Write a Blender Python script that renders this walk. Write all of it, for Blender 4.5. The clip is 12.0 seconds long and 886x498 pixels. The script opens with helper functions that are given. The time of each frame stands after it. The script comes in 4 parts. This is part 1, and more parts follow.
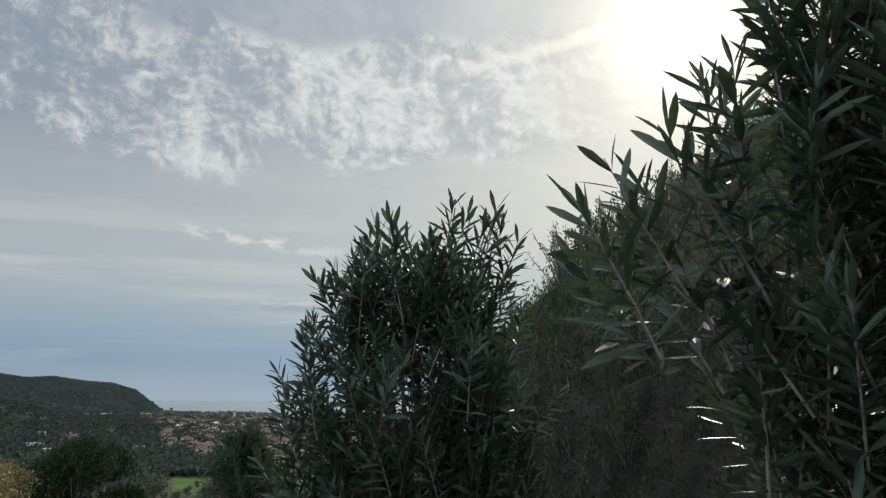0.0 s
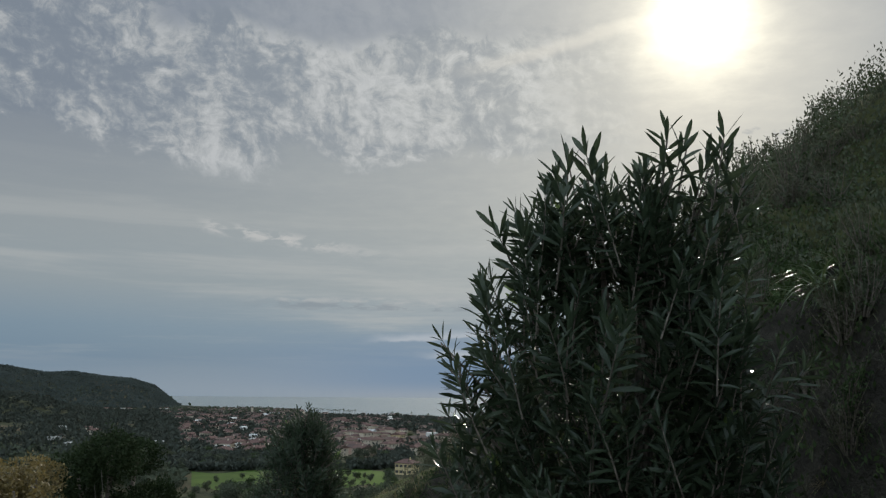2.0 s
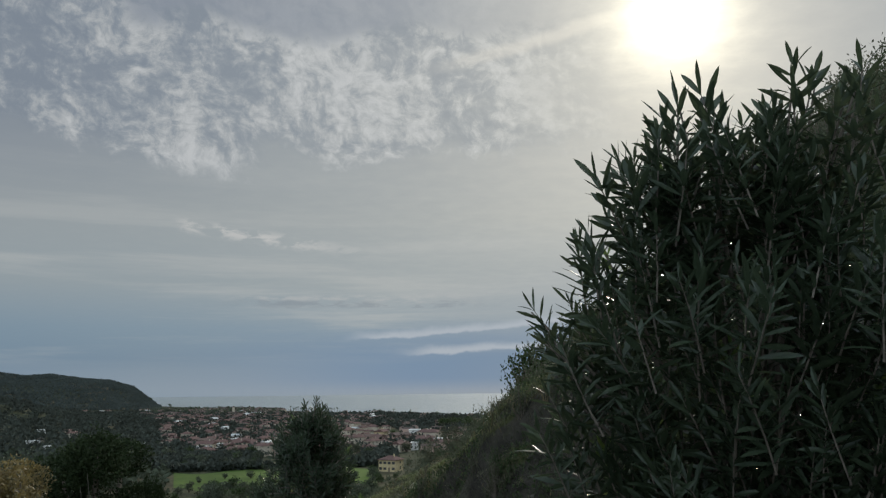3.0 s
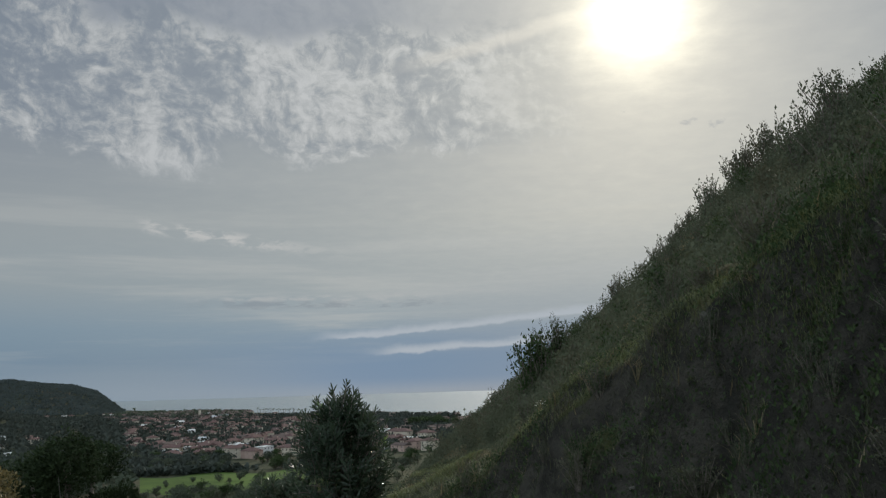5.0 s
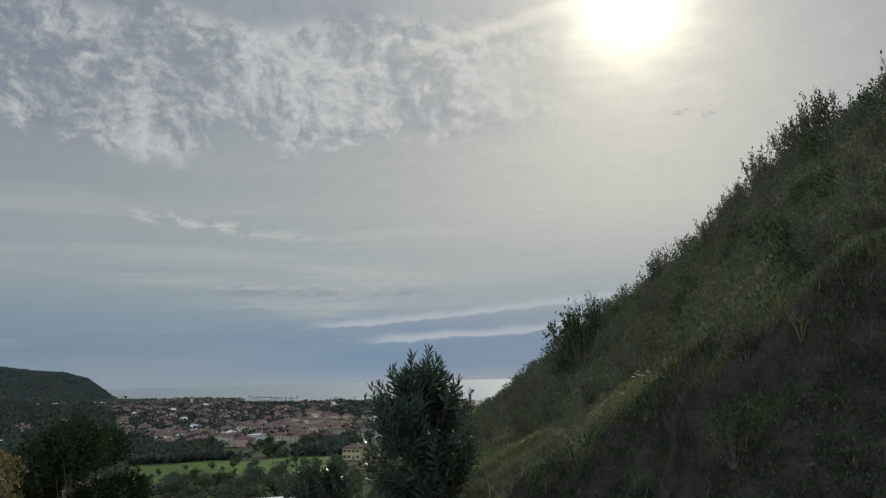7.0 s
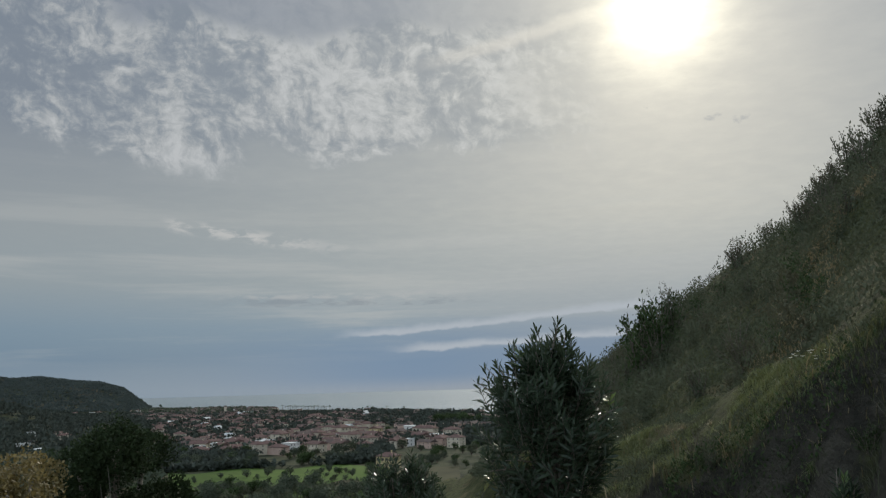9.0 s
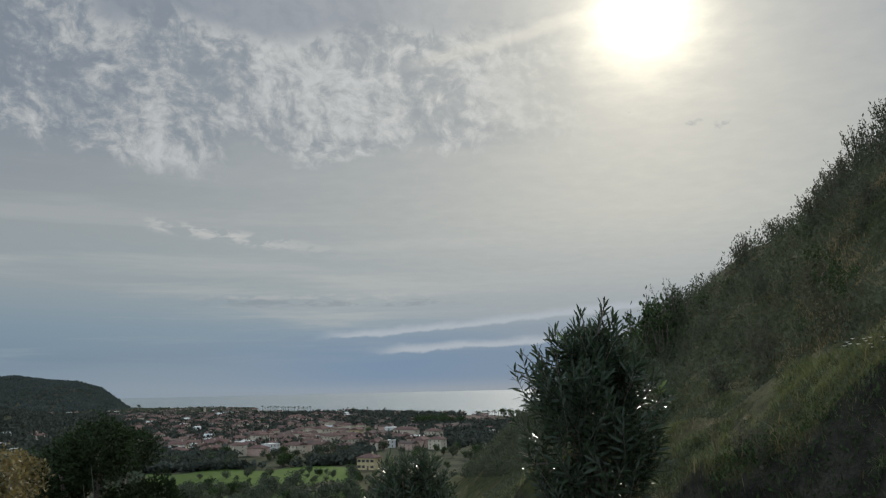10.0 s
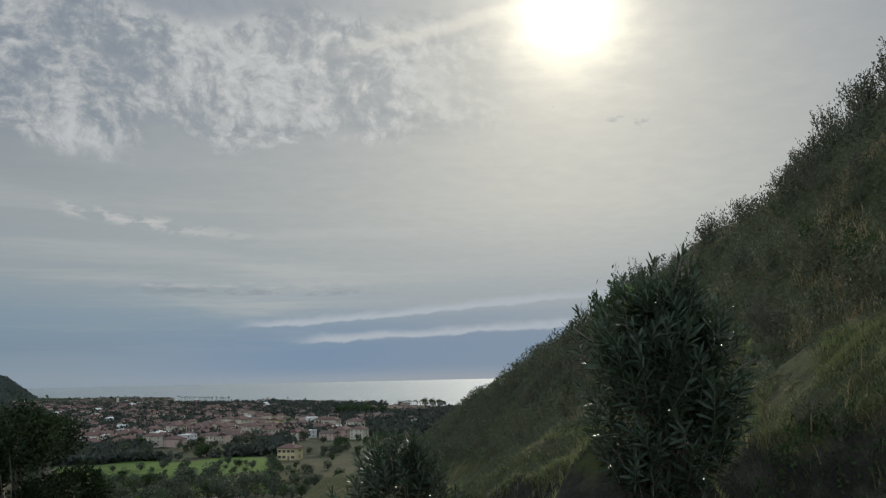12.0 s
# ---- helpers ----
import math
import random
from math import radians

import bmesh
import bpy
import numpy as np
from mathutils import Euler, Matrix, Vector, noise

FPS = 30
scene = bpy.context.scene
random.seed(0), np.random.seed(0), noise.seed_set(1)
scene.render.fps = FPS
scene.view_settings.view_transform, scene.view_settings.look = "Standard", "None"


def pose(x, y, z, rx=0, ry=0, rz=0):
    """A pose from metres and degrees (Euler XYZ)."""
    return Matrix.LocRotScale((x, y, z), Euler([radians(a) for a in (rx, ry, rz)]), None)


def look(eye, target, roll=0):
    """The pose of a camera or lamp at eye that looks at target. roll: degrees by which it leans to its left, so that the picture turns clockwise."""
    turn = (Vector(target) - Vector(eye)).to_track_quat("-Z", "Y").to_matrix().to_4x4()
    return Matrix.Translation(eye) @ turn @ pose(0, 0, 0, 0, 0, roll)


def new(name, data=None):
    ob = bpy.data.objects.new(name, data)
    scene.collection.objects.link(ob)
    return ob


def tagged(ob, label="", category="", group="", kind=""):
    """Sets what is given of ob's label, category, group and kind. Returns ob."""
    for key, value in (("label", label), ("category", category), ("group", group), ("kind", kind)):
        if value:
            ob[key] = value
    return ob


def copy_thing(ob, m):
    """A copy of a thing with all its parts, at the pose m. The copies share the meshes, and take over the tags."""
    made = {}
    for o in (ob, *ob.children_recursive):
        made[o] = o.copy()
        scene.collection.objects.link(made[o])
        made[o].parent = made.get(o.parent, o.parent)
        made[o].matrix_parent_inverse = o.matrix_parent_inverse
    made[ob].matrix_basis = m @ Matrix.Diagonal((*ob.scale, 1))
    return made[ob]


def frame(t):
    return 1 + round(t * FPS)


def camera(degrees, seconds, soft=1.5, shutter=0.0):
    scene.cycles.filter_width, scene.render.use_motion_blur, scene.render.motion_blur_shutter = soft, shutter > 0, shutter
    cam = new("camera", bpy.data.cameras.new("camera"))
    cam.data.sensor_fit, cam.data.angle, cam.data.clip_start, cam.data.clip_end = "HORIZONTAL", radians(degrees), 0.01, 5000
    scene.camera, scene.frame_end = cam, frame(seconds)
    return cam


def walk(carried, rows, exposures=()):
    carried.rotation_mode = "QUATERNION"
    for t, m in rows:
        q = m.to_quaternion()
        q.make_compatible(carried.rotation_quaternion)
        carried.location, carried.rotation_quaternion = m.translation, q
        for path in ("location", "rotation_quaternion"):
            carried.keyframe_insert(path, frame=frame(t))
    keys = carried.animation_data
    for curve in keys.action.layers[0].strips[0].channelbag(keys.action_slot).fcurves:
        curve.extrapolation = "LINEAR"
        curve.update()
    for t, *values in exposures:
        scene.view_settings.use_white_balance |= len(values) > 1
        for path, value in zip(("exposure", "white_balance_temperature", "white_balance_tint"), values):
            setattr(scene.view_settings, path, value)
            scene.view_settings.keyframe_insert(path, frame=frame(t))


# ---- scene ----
cam = camera(56.84, 12.0, soft=1.3)
PATH = [
    (0, (0.000, -0.000, 0.000), (-0.734, 9.821, 1.734), 0.05),
    (0.5, (-0.263, 0.215, -0.017), (-1.245, 10.016, 1.709), 0.18),
    (1, (-0.527, 0.456, -0.033), (-1.611, 10.245, 1.697), 0.39),
    (1.5, (-0.835, 0.688, -0.066), (-1.880, 10.485, 1.646), 0.40),
    (2, (-1.089, 0.955, -0.138), (-2.024, 10.766, 1.556), 0.34),
    (2.5, (-1.399, 1.208, -0.193), (-2.201, 11.036, 1.471), -0.16),
    (3, (-1.679, 1.494, -0.227), (-2.368, 11.333, 1.420), -0.73),
    (5, (-3.015, 3.292, -0.479), (-3.298, 13.155, 1.145), -1.70),
    (5.5, (-3.360, 3.674, -0.578), (-3.446, 13.552, 0.978), -1.72),
    (6, (-3.760, 4.067, -0.660), (-3.734, 13.951, 0.856), -1.70),
    (6.5, (-4.103, 4.433, -0.691), (-4.103, 14.323, 0.789), -1.61),
    (7, (-4.415, 4.800, -0.735), (-4.605, 14.686, 0.757), -1.52),
    (7.5, (-4.739, 5.176, -0.809), (-5.170, 15.052, 0.703), -1.56),
    (9.5, (-5.836, 6.869, -1.102), (-6.392, 16.721, 0.517), -1.64),
    (10, (-6.151, 7.193, -1.176), (-6.487, 17.056, 0.443), -1.31),
    (10.5, (-6.440, 7.583, -1.261), (-6.493, 17.451, 0.356), -1.08),
    (11, (-6.768, 7.869, -1.307), (-6.525, 17.742, 0.268), -1.01),
    (11.5, (-7.064, 8.174, -1.376), (-6.582, 18.045, 0.152), -1.06),
    (12, (-7.329, 8.509, -1.420), (-6.734, 18.381, 0.063), -1.19),
]
EXPOSURES = [(0.0, 0.45), (0.6, 0.15), (1.2, 0.0), (3.0, 0.0), (5.0, 0.0), (12.0, 0.0)]
walk(cam, [(t, look(eye, target, roll)) for t, eye, target, roll in PATH], EXPOSURES)

# ---- sky and sun ----
SUN_AZ, SUN_EL = radians(12.95), radians(24.4)
SUN_DIR = Vector((math.sin(SUN_AZ) * math.cos(SUN_EL), math.cos(SUN_AZ) * math.cos(SUN_EL), math.sin(SUN_EL)))


class Nodes:
    """Short hand for building a node tree."""

    def __init__(self, tree):
        self.tree = tree

    def add(self, kind, **sets):
        node = self.tree.nodes.new(kind)
        for key, value in sets.items():
            setattr(node, key, value)
        return node

    def put(self, socket, value):
        if isinstance(value, bpy.types.NodeSocket):
            self.tree.links.new(value, socket)
        else:
            socket.default_value = value

    def math(self, op, a, b=0.0, c=0.0, clamp=False):
        node = self.add("ShaderNodeMath", operation=op, use_clamp=clamp)
        for socket, value in zip(node.inputs, (a, b, c)):
            self.put(socket, value)
        return node.outputs[0]

    def step(self, value, low, high, a=0.0, b=1.0):
        node = self.add("ShaderNodeMapRange", interpolation_type="SMOOTHSTEP")
        for socket, v in zip(node.inputs[:5], (value, low, high, a, b)):
            self.put(socket, v)
        return node.outputs[0]

    def mix(self, fac, a, b, blend="MIX"):
        node = self.add("ShaderNodeMix", data_type="RGBA", blend_type=blend)
        self.put(node.inputs[0], fac)
        for socket, v in ((node.inputs[6], a), (node.inputs[7], b)):
            self.put(socket, v if isinstance(v, bpy.types.NodeSocket) or len(v) == 4 else (*v, 1))
        return node.outputs[2]

    def noise(self, vector, scale, detail=4.0, rough=0.55, distortion=0.0):
        node = self.add("ShaderNodeTexNoise")
        if vector is not None:
            self.put(node.inputs["Vector"], vector)
        node.inputs["Scale"].default_value, node.inputs["Detail"].default_value = scale, detail
        node.inputs["Roughness"].default_value, node.inputs["Distortion"].default_value = rough, distortion
        return node.outputs[0]

    def vec(self, x, y, z=0.0):
        node = self.add("ShaderNodeCombineXYZ")
        for socket, value in zip(node.inputs, (x, y, z)):
            self.put(socket, value)
        return node.outputs[0]

    def ramp(self, fac, stops, mode="LINEAR"):
        node = self.add("ShaderNodeValToRGB")
        node.color_ramp.interpolation = mode
        while len(node.color_ramp.elements) < len(stops):
            node.color_ramp.elements.new(0.5)
        for e, (pos, col) in zip(node.color_ramp.elements, stops):
            e.position, e.color = pos, (*col, 1)
        self.put(node.inputs[0], fac)
        return node.outputs[0]


def make_world():
    world = bpy.data.worlds.new("sky")
    scene.world = world
    world.use_nodes = True
    n = Nodes(world.node_tree)
    background = world.node_tree.nodes["Background"]
    coord = n.add("ShaderNodeTexCoord").outputs["Generated"]
    split = n.add("ShaderNodeSeparateXYZ")
    n.put(split.inputs[0], coord)
    x, y, z = split.outputs
    sky = n.add("ShaderNodeTexSky", sky_type="NISHITA", sun_disc=False, sun_elevation=SUN_EL, sun_rotation=SUN_AZ)
    clear = n.mix(1.0, sky.outputs[0], (0.07, 0.07, 0.07), "MULTIPLY")
    up = n.math("MAXIMUM", z, 0.0)
    # a thin high veil of cloud, bluer towards the sea
    veil = n.ramp(up, [(0.0, (0.20, 0.285, 0.375)), (0.035, (0.128, 0.216, 0.32)), (0.07, (0.165, 0.245, 0.33)), (0.12, (0.26, 0.305, 0.335)),
                       (0.2, (0.30, 0.33, 0.34)), (0.3, (0.28, 0.31, 0.33)), (0.42, (0.25, 0.285, 0.325)), (1.0, (0.25, 0.3, 0.4))])
    az = n.math("ARCTAN2", x, y)
    colour = n.mix(0.9, clear, veil)
    colour = n.mix(n.math("MULTIPLY", n.step(az, -0.2, -0.6), n.step(z, 0.15, 0.35, 0.0, 0.8)), colour, (0.2, 0.235, 0.285))
    # low, flat streaks above the horizon
    flat = n.noise(n.vec(n.math("MULTIPLY", az, 2.6), n.math("MULTIPLY", z, 38.0), 3.1), 1.0, 5.0, 0.55, 0.25)
    low = n.math("MULTIPLY", n.step(flat, 0.46, 0.68), n.math("MULTIPLY", n.step(z, 0.015, 0.06), n.step(z, 0.3, 0.12)))
    colour = n.mix(n.math("MULTIPLY", low, 0.55), colour, (0.42, 0.44, 0.44))
    wob = n.noise(n.vec(n.math("MULTIPLY", az, 14.0), 0.0, 0.0), 1.0, 4.0, 0.6)
    # small puffs in a line
    puff = n.noise(n.vec(n.math("MULTIPLY", az, 9.0), n.math("MULTIPLY", z, 45.0), 7.7), 1.0, 6.0, 0.6, 0.3)
    fine = n.noise(n.vec(n.math("MULTIPLY", az, 34.0), n.math("MULTIPLY", z, 150.0), 2.2), 1.0, 6.0, 0.62, 0.3)
    span = n.math("MULTIPLY", n.step(az, -0.36, -0.27), n.step(az, 0.02, -0.08))
    crest = n.math("ADD", 0.103, n.math("MULTIPLY", n.math("SUBTRACT", puff, 0.5), 0.02))
    over = n.math("SUBTRACT", z, crest)
    row = n.math("MULTIPLY", n.math("MULTIPLY", n.step(over, -0.004, 0.001), n.step(over, 0.009, 0.002)), n.math("MULTIPLY", span, n.step(fine, 0.4, 0.6)))
    colour = n.mix(n.math("MULTIPLY", row, 0.7), colour, (0.40, 0.42, 0.43))
    row = n.math("MULTIPLY", n.math("MULTIPLY", n.step(over, -0.009, -0.005), n.step(over, 0.001, -0.003)), n.math("MULTIPLY", span, n.step(fine, 0.42, 0.58)))
    colour = n.mix(n.math("MULTIPLY", row, 0.55), colour, (0.215, 0.25, 0.29))
    row = n.math("MULTIPLY", n.step(az, -0.4, -0.37), n.step(az, -0.12, -0.3))
    band = n.math("ADD", 0.186, n.math("MULTIPLY", n.math("ADD", az, 0.37), -0.13))
    row = n.math("MULTIPLY", row, n.math("MULTIPLY", n.step(n.math("SUBTRACT", z, band), -0.011, 0.0), n.step(n.math("SUBTRACT", z, band), 0.013, 0.002)))
    colour = n.mix(n.math("MULTIPLY", row, n.step(n.noise(n.vec(n.math("MULTIPLY", az, 38.0), n.math("MULTIPLY", z, 110.0), 1.3), 1.0, 6.0, 0.6, 0.4), 0.42, 0.62)), colour, (0.47, 0.48, 0.48))
    # a broken sheet of mackerel cloud
    depth = n.math("ADD", up, 0.05)
    plane = n.vec(n.math("DIVIDE", x, depth), n.math("DIVIDE", y, depth), 0.0)
    face = n.vec(az, n.math("ADD", n.math("MULTIPLY", z, 1.25), n.math("MULTIPLY", az, 0.12)), 0.0)
    warp = n.add("ShaderNodeVectorMath", operation="MULTIPLY_ADD")
    big = n.add("ShaderNodeTexNoise")
    n.put(big.inputs["Vector"], face)
    big.inputs["Scale"].default_value, big.inputs["Detail"].default_value = 9.0, 3.0
    n.put(warp.inputs[0], big.outputs[1])
    warp.inputs[1].default_value = (0.06, 0.06, 0.0)
    n.put(warp.inputs[2], face)
    def tufts(place):
        """Small rounded puffs with frayed rims, from two sizes of cell and fine noise."""
        cell = n.add("ShaderNodeTexVoronoi", feature="SMOOTH_F1")
        n.put(cell.inputs["Vector"], place)
        cell.inputs["Scale"].default_value, cell.inputs["Smoothness"].default_value = 52.0, 0.8
        cell.inputs["Detail"].default_value, cell.inputs["Roughness"].default_value = 1.5, 0.6
        puffs = n.math("SUBTRACT", 0.95, cell.outputs["Distance"])
        frayed = n.noise(place, 24.0, 12.0, 0.72, 0.1)
        return n.math("ADD", n.math("MULTIPLY", puffs, 0.13), n.math("MULTIPLY", frayed, 0.87))

    fray = n.add("ShaderNodeTexNoise")
    n.put(fray.inputs["Vector"], face)
    fray.inputs["Scale"].default_value, fray.inputs["Detail"].default_value = 40.0, 4.0
    curl = n.add("ShaderNodeVectorMath", operation="MULTIPLY_ADD")
    n.put(curl.inputs[0], fray.outputs[1])
    curl.inputs[1].default_value = (0.016, 0.016, 0.0)
    n.put(curl.inputs[2], warp.outputs[0])
    sunward = n.add("ShaderNodeVectorMath", operation="ADD")
    n.put(sunward.inputs[0], curl.outputs[0])
    sunward.inputs[1].default_value = (0.006, 0.008, 0.0)
    body = tufts(curl.outputs[0])
    rim = n.math("SUBTRACT", body, tufts(sunward.outputs[0]))
    lumps = n.noise(warp.outputs[0], 13.0, 4.0, 0.55)
    cells = n.math("ADD", n.math("MULTIPLY", body, 0.72), n.math("MULTIPLY", lumps, 0.28))
    broad = n.noise(face, 6.5, 3.0, 0.5)
    cells = n.math("ADD", cells, n.math("MULTIPLY", n.math("SUBTRACT", broad, 0.5), 0.5))
    cells = n.math("SUBTRACT", cells, n.step(az, -0.25, -0.5, 0.0, 0.05))
    ragged = n.math("ADD", n.math("MULTIPLY", n.math("SUBTRACT", broad, 0.5), 0.09), n.math("MULTIPLY", n.math("SUBTRACT", cells, 0.5), 0.07))
    edge = n.math("ADD", z, ragged)
    side = n.math("ADD", az, n.math("MULTIPLY", n.math("SUBTRACT", broad, 0.5), 0.3))
    # the sheet begins well above the horizon, thins out towards the sun and leaves a clear gap at its top
    mask = n.math("MULTIPLY", n.step(edge, 0.255, 0.285), n.step(side, 0.2, -0.04))
    hole = n.math("MULTIPLY", n.step(edge, 0.395, 0.42), n.step(n.math("ADD", az, n.math("MULTIPLY", ragged, 2.0)), -0.5, -0.42))
    mask = n.math("MULTIPLY", mask, n.math("SUBTRACT", 1.0, n.math("MULTIPLY", hole, 0.85)))
    tone = n.math("ADD", n.step(cells, 0.3, 0.62), n.math("MULTIPLY", rim, 0.9), clamp=True)
    puffy = n.ramp(tone, [(0.0, (0.185, 0.225, 0.28)), (0.3, (0.27, 0.305, 0.345)), (0.6, (0.38, 0.405, 0.425)), (1.0, (0.5, 0.52, 0.535))])
    colour = n.mix(n.math("MULTIPLY", n.math("MULTIPLY", hole, n.step(az, 0.0, -0.15)), 0.45), colour, (0.215, 0.25, 0.315))
    colour = n.mix(n.math("MULTIPLY", mask, n.math("ADD", 0.5, n.math("MULTIPLY", n.step(cells, 0.32, 0.52), 0.4))), colour, puffy)
    # an old vapour trail that leads to the sun
    trail = n.math("ADD", n.math("ADD", 0.388, n.math("MULTIPLY", az, 0.19)), n.math("MULTIPLY", n.math("SUBTRACT", wob, 0.5), 0.02))
    off = n.math("ABSOLUTE", n.math("SUBTRACT", z, trail))
    soft = n.math("MULTIPLY", n.step(off, 0.011, 0.002), n.math("MULTIPLY", n.step(az, -0.12, 0.02), n.step(az, 0.34, 0.27)))
    colour = n.mix(n.math("MULTIPLY", soft, 0.4), colour, (0.62, 0.60, 0.56))
    # the unseen sky behind the camera, brightened as a fill for shaded fronts
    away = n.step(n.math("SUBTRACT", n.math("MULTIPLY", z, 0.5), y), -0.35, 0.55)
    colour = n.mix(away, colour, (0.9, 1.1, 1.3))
    # the sun behind the veil
    dot = n.add("ShaderNodeVectorMath", operation="DOT_PRODUCT")
    n.put(dot.inputs[0], coord)
    dot.inputs[1].default_value = SUN_DIR
    angle = n.math("ARCCOSINE", n.math("MINIMUM", dot.outputs["Value"], 0.999999))
    ragged = n.math("MULTIPLY", angle, n.math("ADD", 0.7, n.math("MULTIPLY", n.noise(plane, 8.0, 6.0, 0.62), 0.6)))

    def halo(width, power, gain):
        return n.math("MULTIPLY", n.math("EXPONENT", n.math("MULTIPLY", n.math("POWER", n.math("DIVIDE", ragged, width), power), -1.0)), gain)

    glow = n.math("ADD", n.math("ADD", halo(0.037, 1.35, 2.3), halo(0.085, 1.0, 0.36)), halo(0.28, 1.3, 0.225))
    colour = n.mix(1.0, colour, n.mix(1.0, n.vec(glow, glow, glow), (1.0, 0.91, 0.65), "MULTIPLY"), "ADD")
    # a blue bank of cloud low over the sea, in front of the glow
    bank = n.math("MULTIPLY", n.step(n.math("ADD", z, n.math("MULTIPLY", n.math("SUBTRACT", flat, 0.5), 0.05)), 0.085, 0.03), n.step(z, -0.02, 0.012))
    bank = n.math("MULTIPLY", bank, n.math("MULTIPLY", n.step(az, -0.45, -0.05), n.step(y, 0.2, 0.6)))
    colour = n.mix(n.math("MULTIPLY", bank, 0.78), colour, (0.146, 0.242, 0.375))
    colour = n.mix(n.math("MULTIPLY", n.math("MULTIPLY", n.step(z, 0.21, 0.07), n.step(az, -0.2, 0.15)), n.math("MULTIPLY", n.step(y, 0.2, 0.6), 0.4)), colour, (0.235, 0.285, 0.345))
    # a few small grey wisps below the sun
    wisp = n.math("MULTIPLY", n.step(n.noise(warp.outputs[0], 22.0, 5.0, 0.6, 0.3), 0.62, 0.72), n.math("MULTIPLY", n.step(z, 0.25, 0.275), n.step(z, 0.345, 0.31)))
    wisp = n.math("MULTIPLY", wisp, n.math("MULTIPLY", n.step(az, 0.02, 0.1), n.step(az, 0.45, 0.36)))
    colour = n.mix(n.math("MULTIPLY", wisp, 0.5), colour, (0.36, 0.38, 0.4))
    lump = n.noise(n.vec(n.math("MULTIPLY", az, 30.0), n.math("MULTIPLY", z, 60.0), 4.4), 1.0, 4.0, 0.55)
    # two bright bars, rising to one side
    for base, rise, left, right in ((0.0635, 0.078, -0.2, 0.16), (0.0405, 0.045, -0.135, 0.16)):
        line = n.math("ADD", n.math("MULTIPLY", n.math("ADD", az, 0.1), rise), base)
        line = n.math("ADD", line, n.math("MULTIPLY", n.math("SUBTRACT", wob, 0.5), 0.012))
        off = n.math("ADD", n.math("SUBTRACT", z, line), n.math("MULTIPLY", n.math("SUBTRACT", lump, 0.5), 0.010))
        soft = n.math("MULTIPLY", n.step(off, -0.005, -0.0015), n.step(off, 0.009, -0.001))
        soft = n.math("MULTIPLY", soft, n.math("MULTIPLY", n.step(az, left, left + 0.06), n.step(az, right + 0.2, right)))
        colour = n.mix(n.math("MULTIPLY", soft, 0.85), colour, (0.43, 0.47, 0.515))
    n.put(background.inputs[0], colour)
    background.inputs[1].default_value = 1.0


make_world()
sun = new("sun", bpy.data.lights.new("sun", "SUN"))
sun.data.energy, sun.data.angle, sun.data.color = 2.2, radians(1.5), (1.0, 0.93, 0.8)
sun.rotation_euler = SUN_DIR.to_track_quat("Z", "Y").to_euler()


# ---- materials ----
def material(name, low, high, scale=4.0, rough=0.8, bump=0.0, fine=40.0, metal=0.0, sheer=0.0, spread=0.0, gloss=0.5, space="Object", coat=0.0):
    """A surface whose colour runs from low to high by two sizes of noise; sheer: light that passes through leaves;
    spread: how far single pieces differ."""
    mat = bpy.data.materials.new(name)
    mat.use_nodes = True
    n = Nodes(mat.node_tree)
    shader = mat.node_tree.nodes["Principled BSDF"]
    coord = n.add("ShaderNodeTexCoord").outputs[space] if space != "World" else n.add("ShaderNodeNewGeometry").outputs["Position"]
    a, b = n.noise(coord, scale, 5.0, 0.6), n.noise(coord, fine, 4.0, 0.65)
    blend = n.math("ADD", n.math("MULTIPLY", a, 0.65), n.math("MULTIPLY", b, 0.35))
    blend = n.step(blend, 0.32, 0.68)
    if spread:
        island = n.add("ShaderNodeNewGeometry").outputs["Random Per Island"]
        blend = n.math("ADD", n.math("MULTIPLY", blend, 1 - spread), n.math("MULTIPLY", island, spread))
    colour = n.mix(blend, low, high)
    n.put(shader.inputs["Base Color"], colour)
    shader.inputs["Metallic"].default_value = metal
    shader.inputs["Specular IOR Level"].default_value = gloss
    n.put(shader.inputs["Roughness"], n.math("ADD", rough - 0.08, n.math("MULTIPLY", b, 0.16)))
    shader.inputs["Coat Weight"].default_value = coat
    if bump:
        node = n.add("ShaderNodeBump")
        node.inputs["Strength"].default_value, node.inputs["Distance"].default_value = 0.7, bump
        n.put(node.inputs["Height"], n.math("ADD", a, n.math("MULTIPLY", b, 0.4)))
        n.put(shader.inputs["Normal"], node.outputs[0])
    if sheer:
        out = mat.node_tree.nodes["Material Output"]
        thin, both = n.add("ShaderNodeBsdfTranslucent"), n.add("ShaderNodeMixShader")
        n.put(thin.inputs[0], n.mix(0.5, colour, high))
        both.inputs[0].default_value = sheer
        n.put(both.inputs[1], shader.outputs[0])
        n.put(both.inputs[2], thin.outputs[0])
        n.put(out.inputs[0], both.outputs[0])
    return mat


